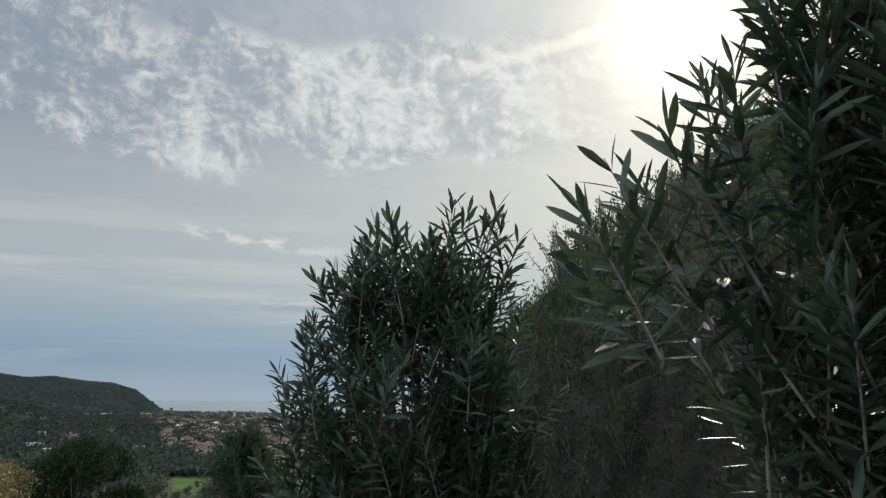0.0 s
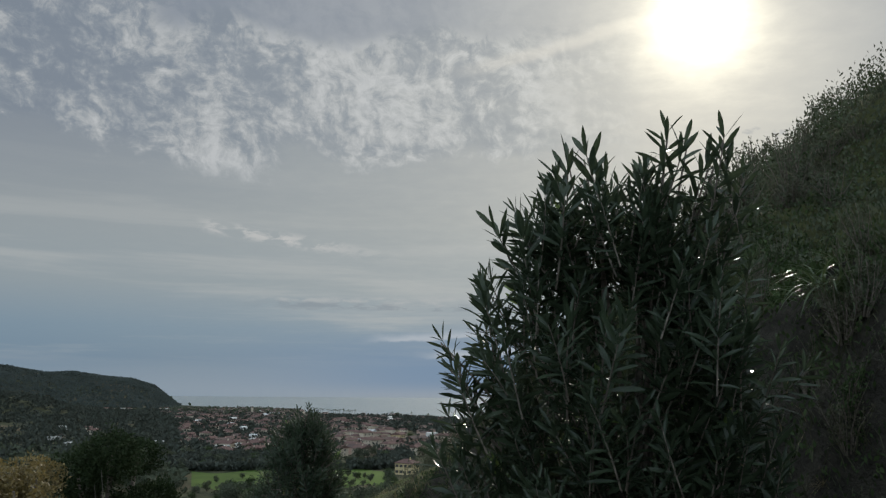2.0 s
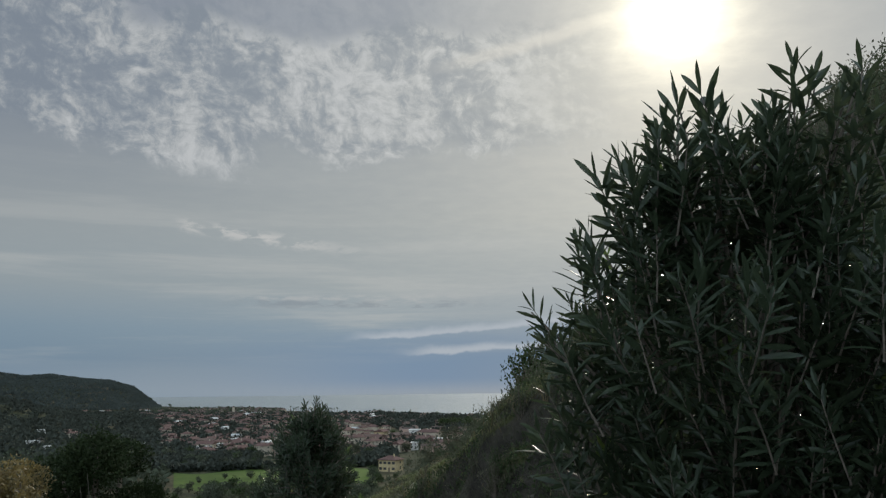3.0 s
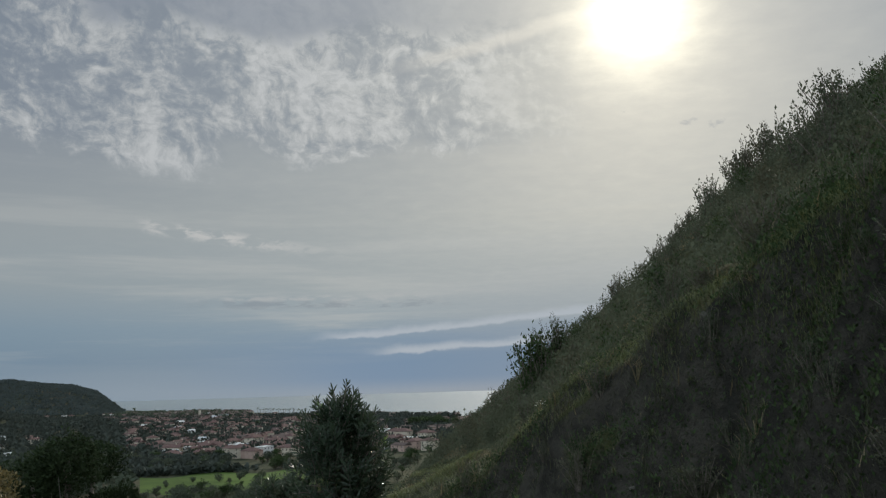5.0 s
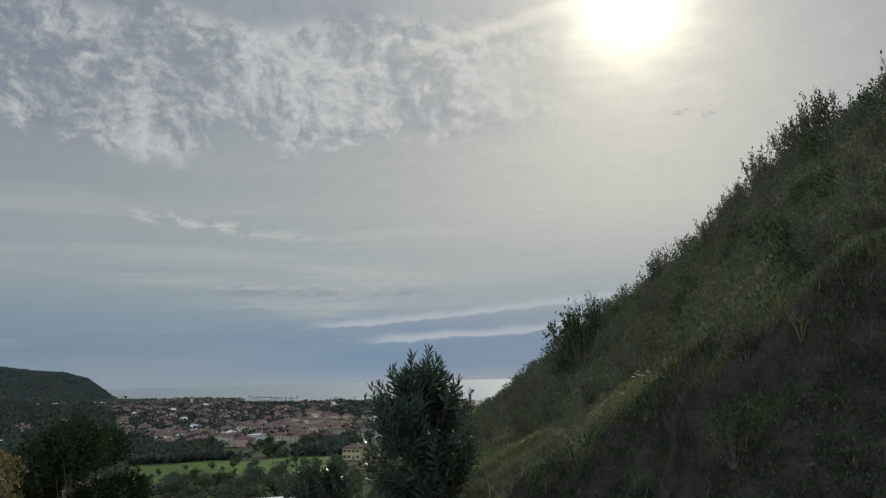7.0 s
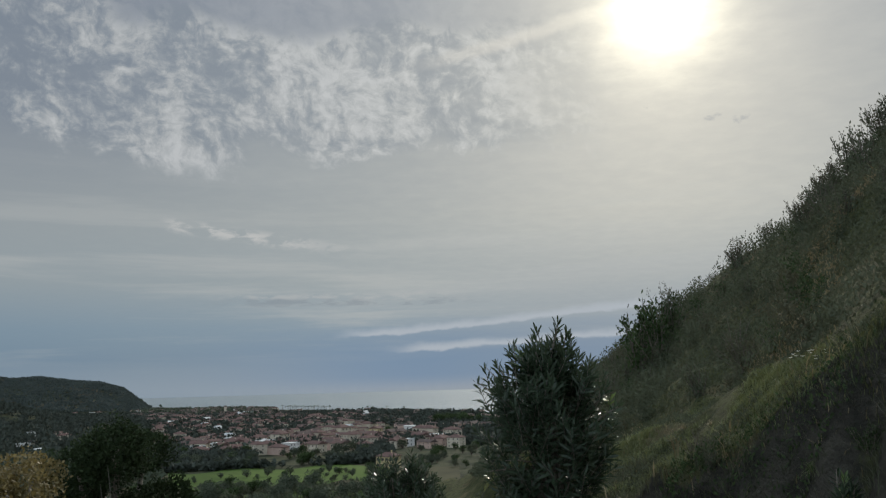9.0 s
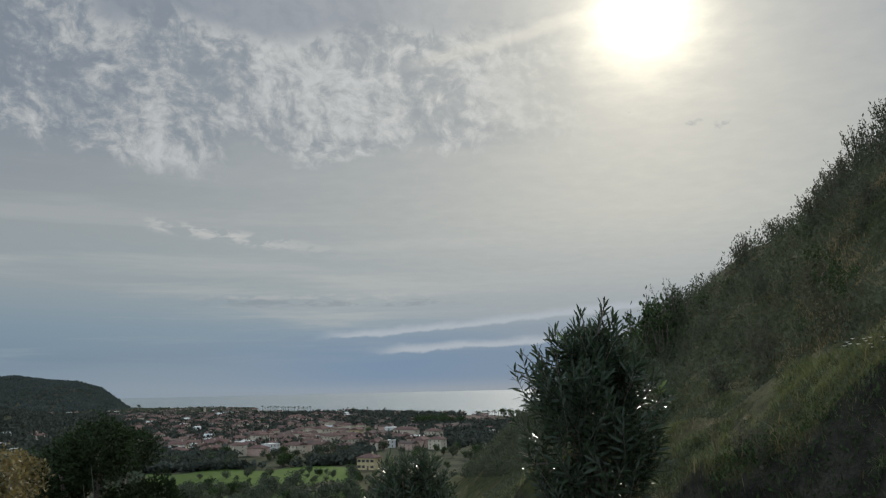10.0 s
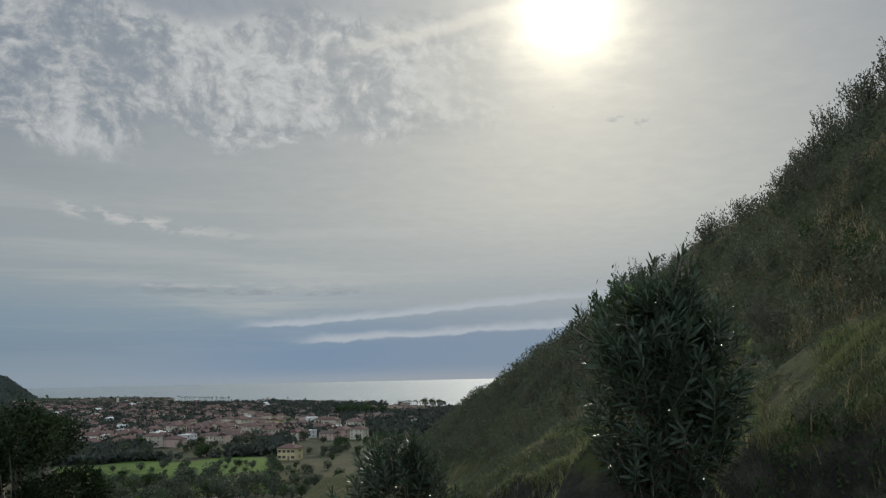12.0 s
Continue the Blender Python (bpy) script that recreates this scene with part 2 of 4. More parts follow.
OLEANDER = material("oleander_leaf", (0.024, 0.036, 0.022), (0.056, 0.076, 0.043), 9.0, 0.25, spread=0.4, sheer=0.34, gloss=0.28)
OLEANDER_YOUNG = material("oleander_young_leaf", (0.06, 0.11, 0.025), (0.16, 0.22, 0.06), 9.0, 0.4, spread=0.6, sheer=0.35)
BARK = material("bark", (0.05, 0.04, 0.03), (0.16, 0.13, 0.1), 14.0, 0.85, bump=0.004)
SHRUB = material("shrub_leaf", (0.052, 0.061, 0.04), (0.095, 0.105, 0.065), 3.0, 0.75, spread=0.25, sheer=0.25, gloss=0.06)
BROOM = material("broom_leaf", (0.055, 0.056, 0.036), (0.105, 0.102, 0.066), 3.0, 0.75, spread=0.25, sheer=0.25, gloss=0.06)
OAK_LEAF = material("oak_leaf", (0.012, 0.02, 0.009), (0.036, 0.05, 0.02), 2.0, 0.75, spread=0.4, sheer=0.08, gloss=0.06)
DARK_LEAF = material("dark_tree_leaf", (0.02, 0.035, 0.014), (0.06, 0.085, 0.03), 2.0, 0.75, spread=0.6, sheer=0.1, gloss=0.12)
OLIVE_LEAF = material("olive_leaf", (0.04, 0.05, 0.033), (0.085, 0.098, 0.065), 0.5, 0.85, spread=0.6, sheer=0.1, gloss=0.1)
# distant trees, base colour raised and greyed to stand in for haze
HAZED_GARDEN_LEAF = material("hazed_garden_leaf", (0.036, 0.043, 0.036), (0.062, 0.07, 0.056), 0.05, 0.9, spread=0.25, sheer=0.1, gloss=0.05)
REED = material("dry_reed", (0.09, 0.067, 0.024), (0.21, 0.155, 0.052), 2.0, 0.6, spread=0.7, sheer=0.3)
GRASS = material("grass_blade", (0.068, 0.084, 0.03), (0.17, 0.178, 0.066), 1.2, 0.55, spread=0.6, sheer=0.35)
BANK_GRASS = material("bank_grass", (0.045, 0.052, 0.03), (0.1, 0.1, 0.06), 1.5, 0.7, spread=0.4, sheer=0.25, gloss=0.1)
REED_LEAF = material("reed_leaf", (0.04, 0.06, 0.025), (0.09, 0.12, 0.05), 4.0, 0.35, sheer=0.35)
STRAW = material("straw", (0.13, 0.10, 0.05), (0.27, 0.21, 0.11), 1.2, 0.6, spread=0.6, sheer=0.35)
# leaves of the cape, paled towards blue-grey: the distance haze is in the colour
HAZED_CAPE_LEAF = material("hazed_cape_leaf", (0.05, 0.063, 0.06), (0.078, 0.095, 0.088), 0.02, 0.95, spread=0.15, sheer=0.3, gloss=0.02)
STONE = material("stone", (0.06, 0.053, 0.043), (0.13, 0.115, 0.09), 5.0, 0.85, bump=0.02)
FLOWER = material("white_flower", (0.6, 0.58, 0.5), (0.8, 0.78, 0.7), 8.0, 0.6, sheer=0.3)
FIELD = material("field_grass", (0.04, 0.066, 0.016), (0.085, 0.125, 0.03), 0.012, 0.9, space="World", fine=0.12, gloss=0.05)
MEADOW = material("dry_meadow", (0.036, 0.037, 0.02), (0.07, 0.064, 0.034), 0.02, 0.9, space="World", fine=0.2, gloss=0.05)


def sea_material():
    mat = bpy.data.materials.new("sea_water")
    mat.use_nodes = True
    n = Nodes(mat.node_tree)
    shader = mat.node_tree.nodes["Principled BSDF"]
    place = n.add("ShaderNodeNewGeometry").outputs["Position"]
    a, b = n.noise(place, 0.004, 4.0, 0.6), n.noise(place, 0.12, 5.0, 0.6)
    # far paler than water itself: sky reflected by the waves is in the base colour
    n.put(shader.inputs["Base Color"], n.mix(a, (0.165, 0.197, 0.21), (0.205, 0.237, 0.247)))
    shader.inputs["Roughness"].default_value = 0.6
    shader.inputs["Specular IOR Level"].default_value = 0.24
    node = n.add("ShaderNodeBump")
    node.inputs["Strength"].default_value, node.inputs["Distance"].default_value = 1.0, 6.0
    n.put(node.inputs["Height"], b)
    n.put(shader.inputs["Normal"], node.outputs[0])
    return mat


def ground_material():
    """Earth where it is steep, rough grass where it lies flatter, fields and scrub far away."""
    mat = bpy.data.materials.new("hill_ground")
    mat.use_nodes = True
    n = Nodes(mat.node_tree)
    shader = mat.node_tree.nodes["Principled BSDF"]
    geo = n.add("ShaderNodeNewGeometry")
    place = geo.outputs["Position"]
    split = n.add("ShaderNodeSeparateXYZ")
    n.put(split.inputs[0], geo.outputs["True Normal"])
    coarse, mid, fine = n.noise(place, 0.5, 5.0, 0.6), n.noise(place, 3.0, 5.0, 0.65), n.noise(place, 22.0, 5.0, 0.7)
    earth = n.mix(n.step(mid, 0.35, 0.65), (0.03, 0.028, 0.023), (0.066, 0.059, 0.047))
    earth = n.mix(n.step(fine, 0.58, 0.75), earth, (0.085, 0.068, 0.05))
    turf = n.mix(n.step(mid, 0.35, 0.65), (0.033, 0.036, 0.017), (0.07, 0.074, 0.03))
    turf = n.mix(n.step(coarse, 0.5, 0.68), turf, (0.10, 0.082, 0.045))
    near = n.mix(n.step(n.math("ADD", split.outputs[2], n.math("MULTIPLY", n.math("SUBTRACT", mid, 0.5), 0.5)), 0.45, 0.68), earth, turf)
    wide, patch = n.noise(place, 0.009, 5.0, 0.6), n.noise(place, 0.06, 5.0, 0.65)
    scrub = n.mix(n.step(patch, 0.38, 0.62), (0.022, 0.027, 0.016), (0.058, 0.06, 0.034))
    scrub = n.mix(n.step(wide, 0.5, 0.62), scrub, (0.085, 0.07, 0.045))
    length = n.add("ShaderNodeVectorMath", operation="LENGTH")
    n.put(length.inputs[0], place)
    n.put(shader.inputs["Base Color"], n.mix(n.step(length.outputs["Value"], 70.0, 160.0), near, scrub))
    shader.inputs["Roughness"].default_value = 0.95
    shader.inputs["Specular IOR Level"].default_value = 0.05
    node = n.add("ShaderNodeBump")
    node.inputs["Strength"].default_value, node.inputs["Distance"].default_value = 0.9, 0.14
    n.put(node.inputs["Height"], n.math("ADD", mid, n.math("MULTIPLY", fine, 0.5)))
    n.put(shader.inputs["Normal"], node.outputs[0])
    return mat


# ---- the lie of the land ----
def lattice(i, j, seed):
    h = np.sin(i * 127.1 + j * 311.7 + seed * 74.7) * 43758.5453
    return h - np.floor(h)


def rumple(x, y, size, seed=0):
    """Smooth value noise from -1 to 1."""
    x, y = np.asarray(x, float) / size, np.asarray(y, float) / size
    i, j = np.floor(x), np.floor(y)
    u, v = x - i, y - j
    u, v = u * u * (3 - 2 * u), v * v * (3 - 2 * v)
    a = lattice(i, j, seed) * (1 - u) + lattice(i + 1, j, seed) * u
    b = lattice(i, j + 1, seed) * (1 - u) + lattice(i + 1, j + 1, seed) * u
    return 2 * (a * (1 - v) + b * v) - 1


def ease(v, low, high):
    v = np.clip((np.asarray(v, float) - low) / (high - low), 0, 1)
    return v * v * (3 - 2 * v)


SEA = -47.5
TOE_Y = (-30, -6, 0, 5, 8, 10, 11.5, 12.25, 13.5, 13.9, 14.6, 15.2, 16.2, 16.8, 17.6, 20, 22.4, 28, 60)
TOE_X = (7.0, 4.4, 2.6, 0.9, -0.5, -0.95, -1.3, -1.9, -2.5, -2.75, -2.72, -2.85, -3.85, -4.0, -4.3, -5.2, -6.2, -9.6, -20.0)


def height(x, y):
    """The ground's height in metres at any place."""
    x, y = np.asarray(x, float), np.asarray(y, float)
    s, d = -0.65 * x + 0.76 * y, 0.76 * x + 0.65 * y
    track = -1.55 - 0.127 * np.clip(s, -40, 400) - 0.24 * np.clip(s - 15, 0, 400) - 0.30 * np.clip(-d - 2.2, 0, 400)
    far = np.hypot(x, y)
    plain = -46.2 + 0.6 * rumple(x, y, 130, 3)
    plain = plain + 9 * ease(far, 520, 330) * ease(x, -150, -330) + 16 * ease(x, -200, -700) * ease(far, 1900, 900)
    open_land = np.maximum(track, plain)
    toe = np.interp(y, TOE_Y, TOE_X) + 0.18 * rumple(x, y, 1.7, 5) + 0.1 * rumple(x, y, 0.5, 6)
    crest = np.maximum(41 - 3 * x, 29.0)
    slope = np.minimum(x - 0.32 * np.maximum(x - 4.3, 0) + 0.8 - (0.6 + 0.35 * ease(y, 13, 24) + 0.6 * ease(y, 16, 8)) * ease(x - toe, 1.4, 4.6) - 0.75 * np.maximum(x - 4.6, 0) * ease(y, 22, 17) - 0.5 * ease(x, 3.7, 4.4) * ease(y, 13.6, 12.2) + 0.3 * ease(y, 34, 42) - 1.15 * ease(y, 12.2, 7.5), 14 + 0.35 * x) + 0.25 * rumple(x, y, 3.1, 8) + 0.1 * rumple(x, y, 0.8, 9) + (0.3 * rumple(x, y, 1.9, 15) + 0.2 * rumple(x, y, 0.85, 16)) * ease(x - toe, 4.5, 2.0) * ease(y, 30, 24)
    # a grassy ledge along the top of the cut, flatter further out
    ledge = (0.8 * x + 0.62 - 0.55 * np.maximum(x - 0.1, 0)) * ease(y, 19.5, 16.5) + (0.5 * x - 0.57) * ease(y, 16.5, 19.5)
    ledge = ledge - 3.0 * ease(y, 24.5, 33) - 2.0 * ease(y, 11.0, 8.0) + 0.2 * rumple(x, y, 1.5, 15) + 0.1 * rumple(x, y, 0.6, 16) + 0.16 * rumple(x, y, 0.9, 17) * ease(y, 16.5, 18)
    slope = np.maximum(slope, ledge)
    over = np.maximum(y - crest, 0)
    slope = slope - 0.55 * over * over / (over + 6)
    cut = track + (x - toe) * 2.4 + 0.36 * rumple(x, y, 1.3, 10) + 0.34 * rumple(x, y, 0.6, 11) + 0.12 * rumple(x, y, 0.22, 12)
    gap = np.clip(0.5 + 0.5 * (cut - slope) / 0.22, 0, 1)
    hill = cut * (1 - gap) + slope * gap - 0.22 * gap * (1 - gap)
    near = np.maximum(open_land, hill)
    knoll = 1.75 * np.exp(-(((x + 5.2) / 1.0) ** 2 + ((y - 16.3) / 0.9) ** 2) ** 1.5) + 0.1 * rumple(x, y, 0.5, 14)
    near = near + knoll * ease(np.hypot(x + 5.2, y - 16.3), 3.0, 1.0)
    # the wooded cape across the bay, and a lower ridge before it
    az = np.degrees(np.arctan2(x, np.maximum(y, 1e-3)))
    rise = np.interp(az, (-70, -45, -36, -32, -28.4, -26, -24.6, -23.7, -22.9, -22.0, -19.0), (4.2, 2.6, 1.55, 1.0, 0.78, 0.62, 0.15, -0.55, -1.15, -1.7, -3.5))
    cape = 2450 * np.tan(np.radians(rise)) + 5 * rumple(x, y, 90, 21) + 2 * rumple(x, y, 35, 22)
    cape = cape - 5
    cape = -60 + (cape + 60) * ease(far, 1700, 2400) * ease(far, 3400, 2700) * (y > 0)
    rise = np.interp(az, (-70, -42, -35, -31, -27, -24.5), (0.9, 0.3, -0.35, -0.9, -1.9, -3.2))
    ridge = 1250 * np.tan(np.radians(rise)) + 4 * rumple(x, y, 60, 23)
    ridge = -60 + (ridge + 60) * ease(far, 800, 1200) * ease(far, 1900, 1350) * (y > 0)
    shore = (y + 1.12 * x - 1205) / 1.5 + 9 * rumple(x, y, 160, 25)
    bed = SEA + np.clip(-shore * 0.03, -9, 3)
    land = np.where(near > -44, near, np.minimum(near, bed))
    return np.maximum(np.maximum(land, cape), ridge)


def ground_at(x, y):
    return float(height(x, y))


def build_ground():
    cx, cy = -3.5, 3.5
    az = np.radians(np.concatenate([np.linspace(-180, -48, 34, endpoint=False), np.linspace(-48, 48, 300, endpoint=False), np.linspace(48, 180, 40, endpoint=False)]))
    r = np.concatenate([[0.35], np.geomspace(0.6, 7.0, 45, endpoint=False), np.geomspace(7.0, 45, 200, endpoint=False), np.geomspace(45, 4800, 150)])
    gx, gy = cx + np.outer(r, np.sin(az)), cy + np.outer(r, np.cos(az))
    gz = height(gx, gy)
    verts = [(cx, cy, ground_at(cx, cy))] + np.stack([gx, gy, gz], -1).reshape(-1, 3).tolist()
    count, faces = len(az), []
    for k in range(count):
        faces.append((0, 1 + (k + 1) % count, 1 + k))
    for i in range(len(r) - 1):
        a, b = 1 + i * count, 1 + (i + 1) * count
        for k in range(count):
            m = (k + 1) % count
            faces.append((a + k, a + m, b + m, b + k))
    mesh = bpy.data.meshes.new("ground")
    mesh.from_pydata(verts, [], faces)
    mesh.materials.append(ground_material())
    mesh.shade_smooth()
    return tagged(new("ground", mesh), "steep rough hillside falling to a wide coastal plain", "ground", kind="structure")


build_ground()
water = bpy.data.meshes.new("sea")
water.from_pydata([(-4900, 300, SEA), (4900, 300, SEA), (4900, 4850, SEA), (-4900, 4850, SEA)], [], [(0, 1, 2, 3)])
water.materials.append(sea_material())
tagged(new("water", water), "calm pale grey sea reaching the horizon", "sea", kind="structure")


# ---- making things ----
def mesh_of(name, verts, faces, mat, smooth=False, second=None, split=0):
    mesh = bpy.data.meshes.new(name)
    mesh.from_pydata([tuple(v) for v in verts], [], faces)
    mesh.materials.append(mat)
    if second:
        mesh.materials.append(second)
        for poly in mesh.polygons:
            poly.material_index = int(poly.index >= split)
    if smooth:
        mesh.shade_smooth()
    return mesh


def attach(name, mesh, parent, m=None, label=""):
    """A part: a mesh object under its thing."""
    ob = new(name, mesh)
    ob.parent = parent
    if m is not None:
        ob.matrix_basis = m
    return tagged(ob, label)


def tube(verts, faces, path, radii, sides=6):
    """Adds a tapered, bent tube to lists of corners and faces."""
    first = len(verts)
    path = [Vector(p) for p in path]
    for i, p in enumerate(path):
        way = (path[min(i + 1, len(path) - 1)] - path[max(i - 1, 0)]).normalized()
        side = way.cross(Vector((0.31, 0.87, 0.39))).normalized()
        other = way.cross(side)
        for k in range(sides):
            a = math.tau * k / sides
            verts.append(p + radii[i] * (math.cos(a) * side + math.sin(a) * other))
    for i in range(len(path) - 1):
        for k in range(sides):
            m = (k + 1) % sides
            faces.append((first + i * sides + k, first + i * sides + m, first + (i + 1) * sides + m, first + (i + 1) * sides + k))
    faces.append(tuple(first + (len(path) - 1) * sides + k for k in range(sides)))
    faces.append(tuple(first + k for k in reversed(range(sides))))


def blade(verts, faces, base, way, length, width, droop=0.15, fold=0.25, roll=0.0, stations=((0.0, 0.12), (0.3, 0.85), (0.62, 1.0), (0.86, 0.55))):
    """Adds one lance-shaped leaf, folded along its midrib."""
    way = Vector(way).normalized()
    side = way.cross(Vector((0, 0, 1)))
    side = side.normalized() if side.length > 1e-3 else Vector((1, 0, 0))
    up = side.cross(way)
    side, up = math.cos(roll) * side + math.sin(roll) * up, math.cos(roll) * up - math.sin(roll) * side
    first = len(verts)
    for t, w in stations:
        mid = base + way * length * t - Vector((0, 0, 1)) * droop * length * t * t
        half = 0.5 * width * w
        verts.extend((mid - side * half + up * half * fold, mid, mid + side * half + up * half * fold))
    verts.append(base + way * length - Vector((0, 0, 1)) * droop * length)
    n = len(stations)
    for i in range(n - 1):
        a, b = first + 3 * i, first + 3 * i + 3
        faces.append((a, a + 1, b + 1, b))
        faces.append((a + 1, a + 2, b + 2, b + 1))
    a = first + 3 * (n - 1)
    faces.extend(((a, a + 1, a + 3), (a + 1, a + 2, a + 3)))


# ---- oleanders ----
def sprig_mesh(seed, mat, length=0.5, leaf=0.2, gap=0.052, bare=0.1):
    """A shoot with leaves in whorls of three, upright at its tip and spreading below; it ends at the origin."""
    rnd = random.Random(seed)
    verts, faces = [], []
    bend = Vector((rnd.uniform(-0.05, 0.05), rnd.uniform(-0.05, 0.05), 0))

    def stem(t):
        return Vector((0, 0, -length * (1 - t))) + bend * (1 - t) ** 2

    tube(verts, faces, [stem(t) for t in (0, 0.35, 0.7, 1)], [0.006, 0.005, 0.004, 0.002], 4)
    stem_faces = len(faces)
    t, turn = bare, rnd.uniform(0, 6)
    while t < 1.0:
        spread = radians(24 + 56 * (1 - t) ** 0.75 + rnd.uniform(-10, 10))
        for k in range(3):
            a = turn + k * math.tau / 3 + rnd.uniform(-0.25, 0.25)
            out = Vector((math.cos(a) * math.sin(spread), math.sin(a) * math.sin(spread), math.cos(spread)))
            size = leaf * rnd.uniform(0.7, 1.1) * (0.75 + 0.25 * math.sin(math.pi * min(t, 0.95)))
            if rnd.random() < 0.93:
                blade(verts, faces, stem(t), out, size, size * rnd.uniform(0.15, 0.19), rnd.uniform(-0.06, 0.2), 0.25, rnd.uniform(-0.9, 0.9))
        t += gap / length * rnd.uniform(0.8, 1.25)
        turn += math.tau / 6 + rnd.uniform(-0.2, 0.2)
    return mesh_of("leaf_shoot", verts, faces, BARK, False, mat, stem_faces)


SPRIGS = [sprig_mesh(i, OLEANDER) for i in range(7)]
SPRIGS_YOUNG = [sprig_mesh(20 + i, OLEANDER_YOUNG, 0.36, 0.17) for i in range(3)]


def aim(way, turn=0.0):
    return Vector(way).to_track_quat("Z", "Y").to_matrix().to_4x4() @ pose(0, 0, 0, 0, 0, turn)


def oleander(x, y, top, wide, deep, profile, count, seed, label, shoots=(), leafy=1.0, stems=16, young=0.03, erect=0.5):
    """A many-stemmed oleander whose crown follows profile: pairs of height (0 at the foot, 1 at the top) and breadth."""
    rnd = random.Random(seed)
    foot = Vector((x, y, ground_at(x, y) - 0.05))
    tall = top - foot.z
    thing = tagged(new("oleander_bush"), label, "shrub", "oleanders beside the path")
    thing.matrix_basis = Matrix.Translation(foot)
    heights, breadths = zip(*profile)
    tips = []
    for i in range(count):
        h = heights[0] + (1 - heights[0]) * rnd.random() ** 0.75
        broad = float(np.interp(h, heights, breadths))
        a, r = rnd.uniform(0, math.tau), math.sqrt(rnd.uniform(0.12, 1.0)) * (1.18 if rnd.random() < 0.2 else 1.0)
        tip = Vector((broad * wide * r * math.cos(a), broad * deep * r * math.sin(a), h * tall * rnd.uniform(0.93, 1.0) + (rnd.uniform(0.04, 0.14) if rnd.random() < 0.15 else 0.0)))
        tips.append((tip, 1.0))
    tips += [(Vector(p) - foot - Vector((0, 0, 0.05)), 1.12) for p in shoots]
    for tip, size in tips:
        way = Vector((tip.x * 1.25, tip.y * 1.25, 0.4 * tall + 0.3 * tip.z)).normalized()
        if size > 1.0:
            way = way.lerp(Vector((0, 0, 1)), erect * float(ease(tip.z / tall, 0.6, 0.9))).normalized()
        way = (way + Vector((rnd.uniform(-0.3, 0.3), rnd.uniform(-0.3, 0.3), rnd.uniform(-0.1, 0.2)))).normalized()
        kind = SPRIGS_YOUNG if rnd.random() < young else SPRIGS
        k = leafy * size * rnd.uniform(0.8, 1.1)
        attach("leaf_shoot", rnd.choice(kind), thing, Matrix.Translation(tip - way * 0.07 * k) @ aim(way, rnd.uniform(0, 360)) @ Matrix.Scale(k, 4))
    thick = min(1.0, leafy * leafy)
    for i in range(stems):
        tip = tips[-1 - i % max(len(shoots), 1)][0] if i < len(shoots) else rnd.choice(tips)[0]
        base = Vector((rnd.uniform(-0.16, 0.16), rnd.uniform(-0.12, 0.12), 0))
        verts, faces = [], []
        knee = base.lerp(tip, 0.5) + Vector((0, 0, 0.12 * tall)) - Vector((tip.x, tip.y, 0)) * 0.18
        tube(verts, faces, [base, base.lerp(knee, 0.5) + Vector((0.01, 0.02, 0)), knee, knee.lerp(tip, 0.6), tip * 0.97], [r * thick for r in (0.024, 0.021, 0.016, 0.010, 0.005)], 6)
        attach("stem", mesh_of("stem", verts, faces, BARK, True), thing)
    return thing


VASE = ((0.12, 0.26), (0.3, 0.36), (0.43, 0.62), (0.56, 1.0), (0.72, 1.0), (0.85, 0.9), (0.95, 0.7), (1.0, 0.5))
GOBLET = ((0.12, 0.2), (0.3, 0.3), (0.43, 0.52), (0.55, 0.98), (0.72, 1.0), (0.85, 0.9), (0.95, 0.7), (1.0, 0.5))
oleander(-0.6, 5.35, 1.08, 0.9, 0.68, GOBLET, 560, 3, "tall dark green oleander bush with narrow leaves on the bank", leafy=0.9,
         shoots=((-0.30, 5.18, 1.34), (-0.83, 5.24, 1.2), (-0.75, 5.2, 1.22), (-0.9, 5.3, 1.12), (-0.65, 5.25, 1.1), (-0.45, 5.2, 1.12), (-0.2, 5.2, 1.27), (-0.03, 5.1, 1.28), (-0.1, 5.15, 1.15), (-0.95, 5.3, 1.02), (-1.56, 5.50, 0.24), (-1.50, 5.45, 0.08), (-1.30, 5.5, 0.55), (-0.02, 5.2, 1.18), (0.12, 5.3, 1.1), (-1.42, 5.4, -0.15)), stems=20)
EGG = ((0.08, 0.75), (0.3, 1.0), (0.55, 0.98), (0.75, 0.85), (0.88, 0.62), (1.0, 0.3))
oleander(-4.97, 15.65, -0.52, 0.80, 0.75, EGG, 310, 5, "upright oleander bush with glossy grey-green leaves on the slope", leafy=0.9,
         shoots=((-4.73, 15.49, -0.43), (-5.66, 15.98, -0.77), (-4.33, 15.42, -1.1), (-4.82, 15.40, -0.32), (-5.05, 15.5, -0.4), (-5.75, 15.9, -0.95), (-5.32, 15.61, -0.52), (-5.52, 15.72, -0.75)), stems=14, young=0.02)
oleander(-7.25, 21.7, -2.25, 1.35, 0.95, EGG, 420, 7, "low spreading oleander bush at the edge of the drop", leafy=1.0, stems=10)
oleander(1.02, 1.95, 1.35, 0.5, 0.42, VASE, 430, 9, "large near oleander with long pointed leaves on the bank", leafy=0.72, stems=3, young=0.0, erect=0.0,
         shoots=((0.35, 1.75, 0.66), (0.20, 1.75, 0.60), (0.14, 1.76, 0.49), (0.13, 1.78, 0.37), (0.42, 1.72, 0.75), (0.5, 1.72, 0.82), (0.25, 1.8, 0.45), (0.3, 1.85, 0.55), (0.4, 1.8, 0.6)))
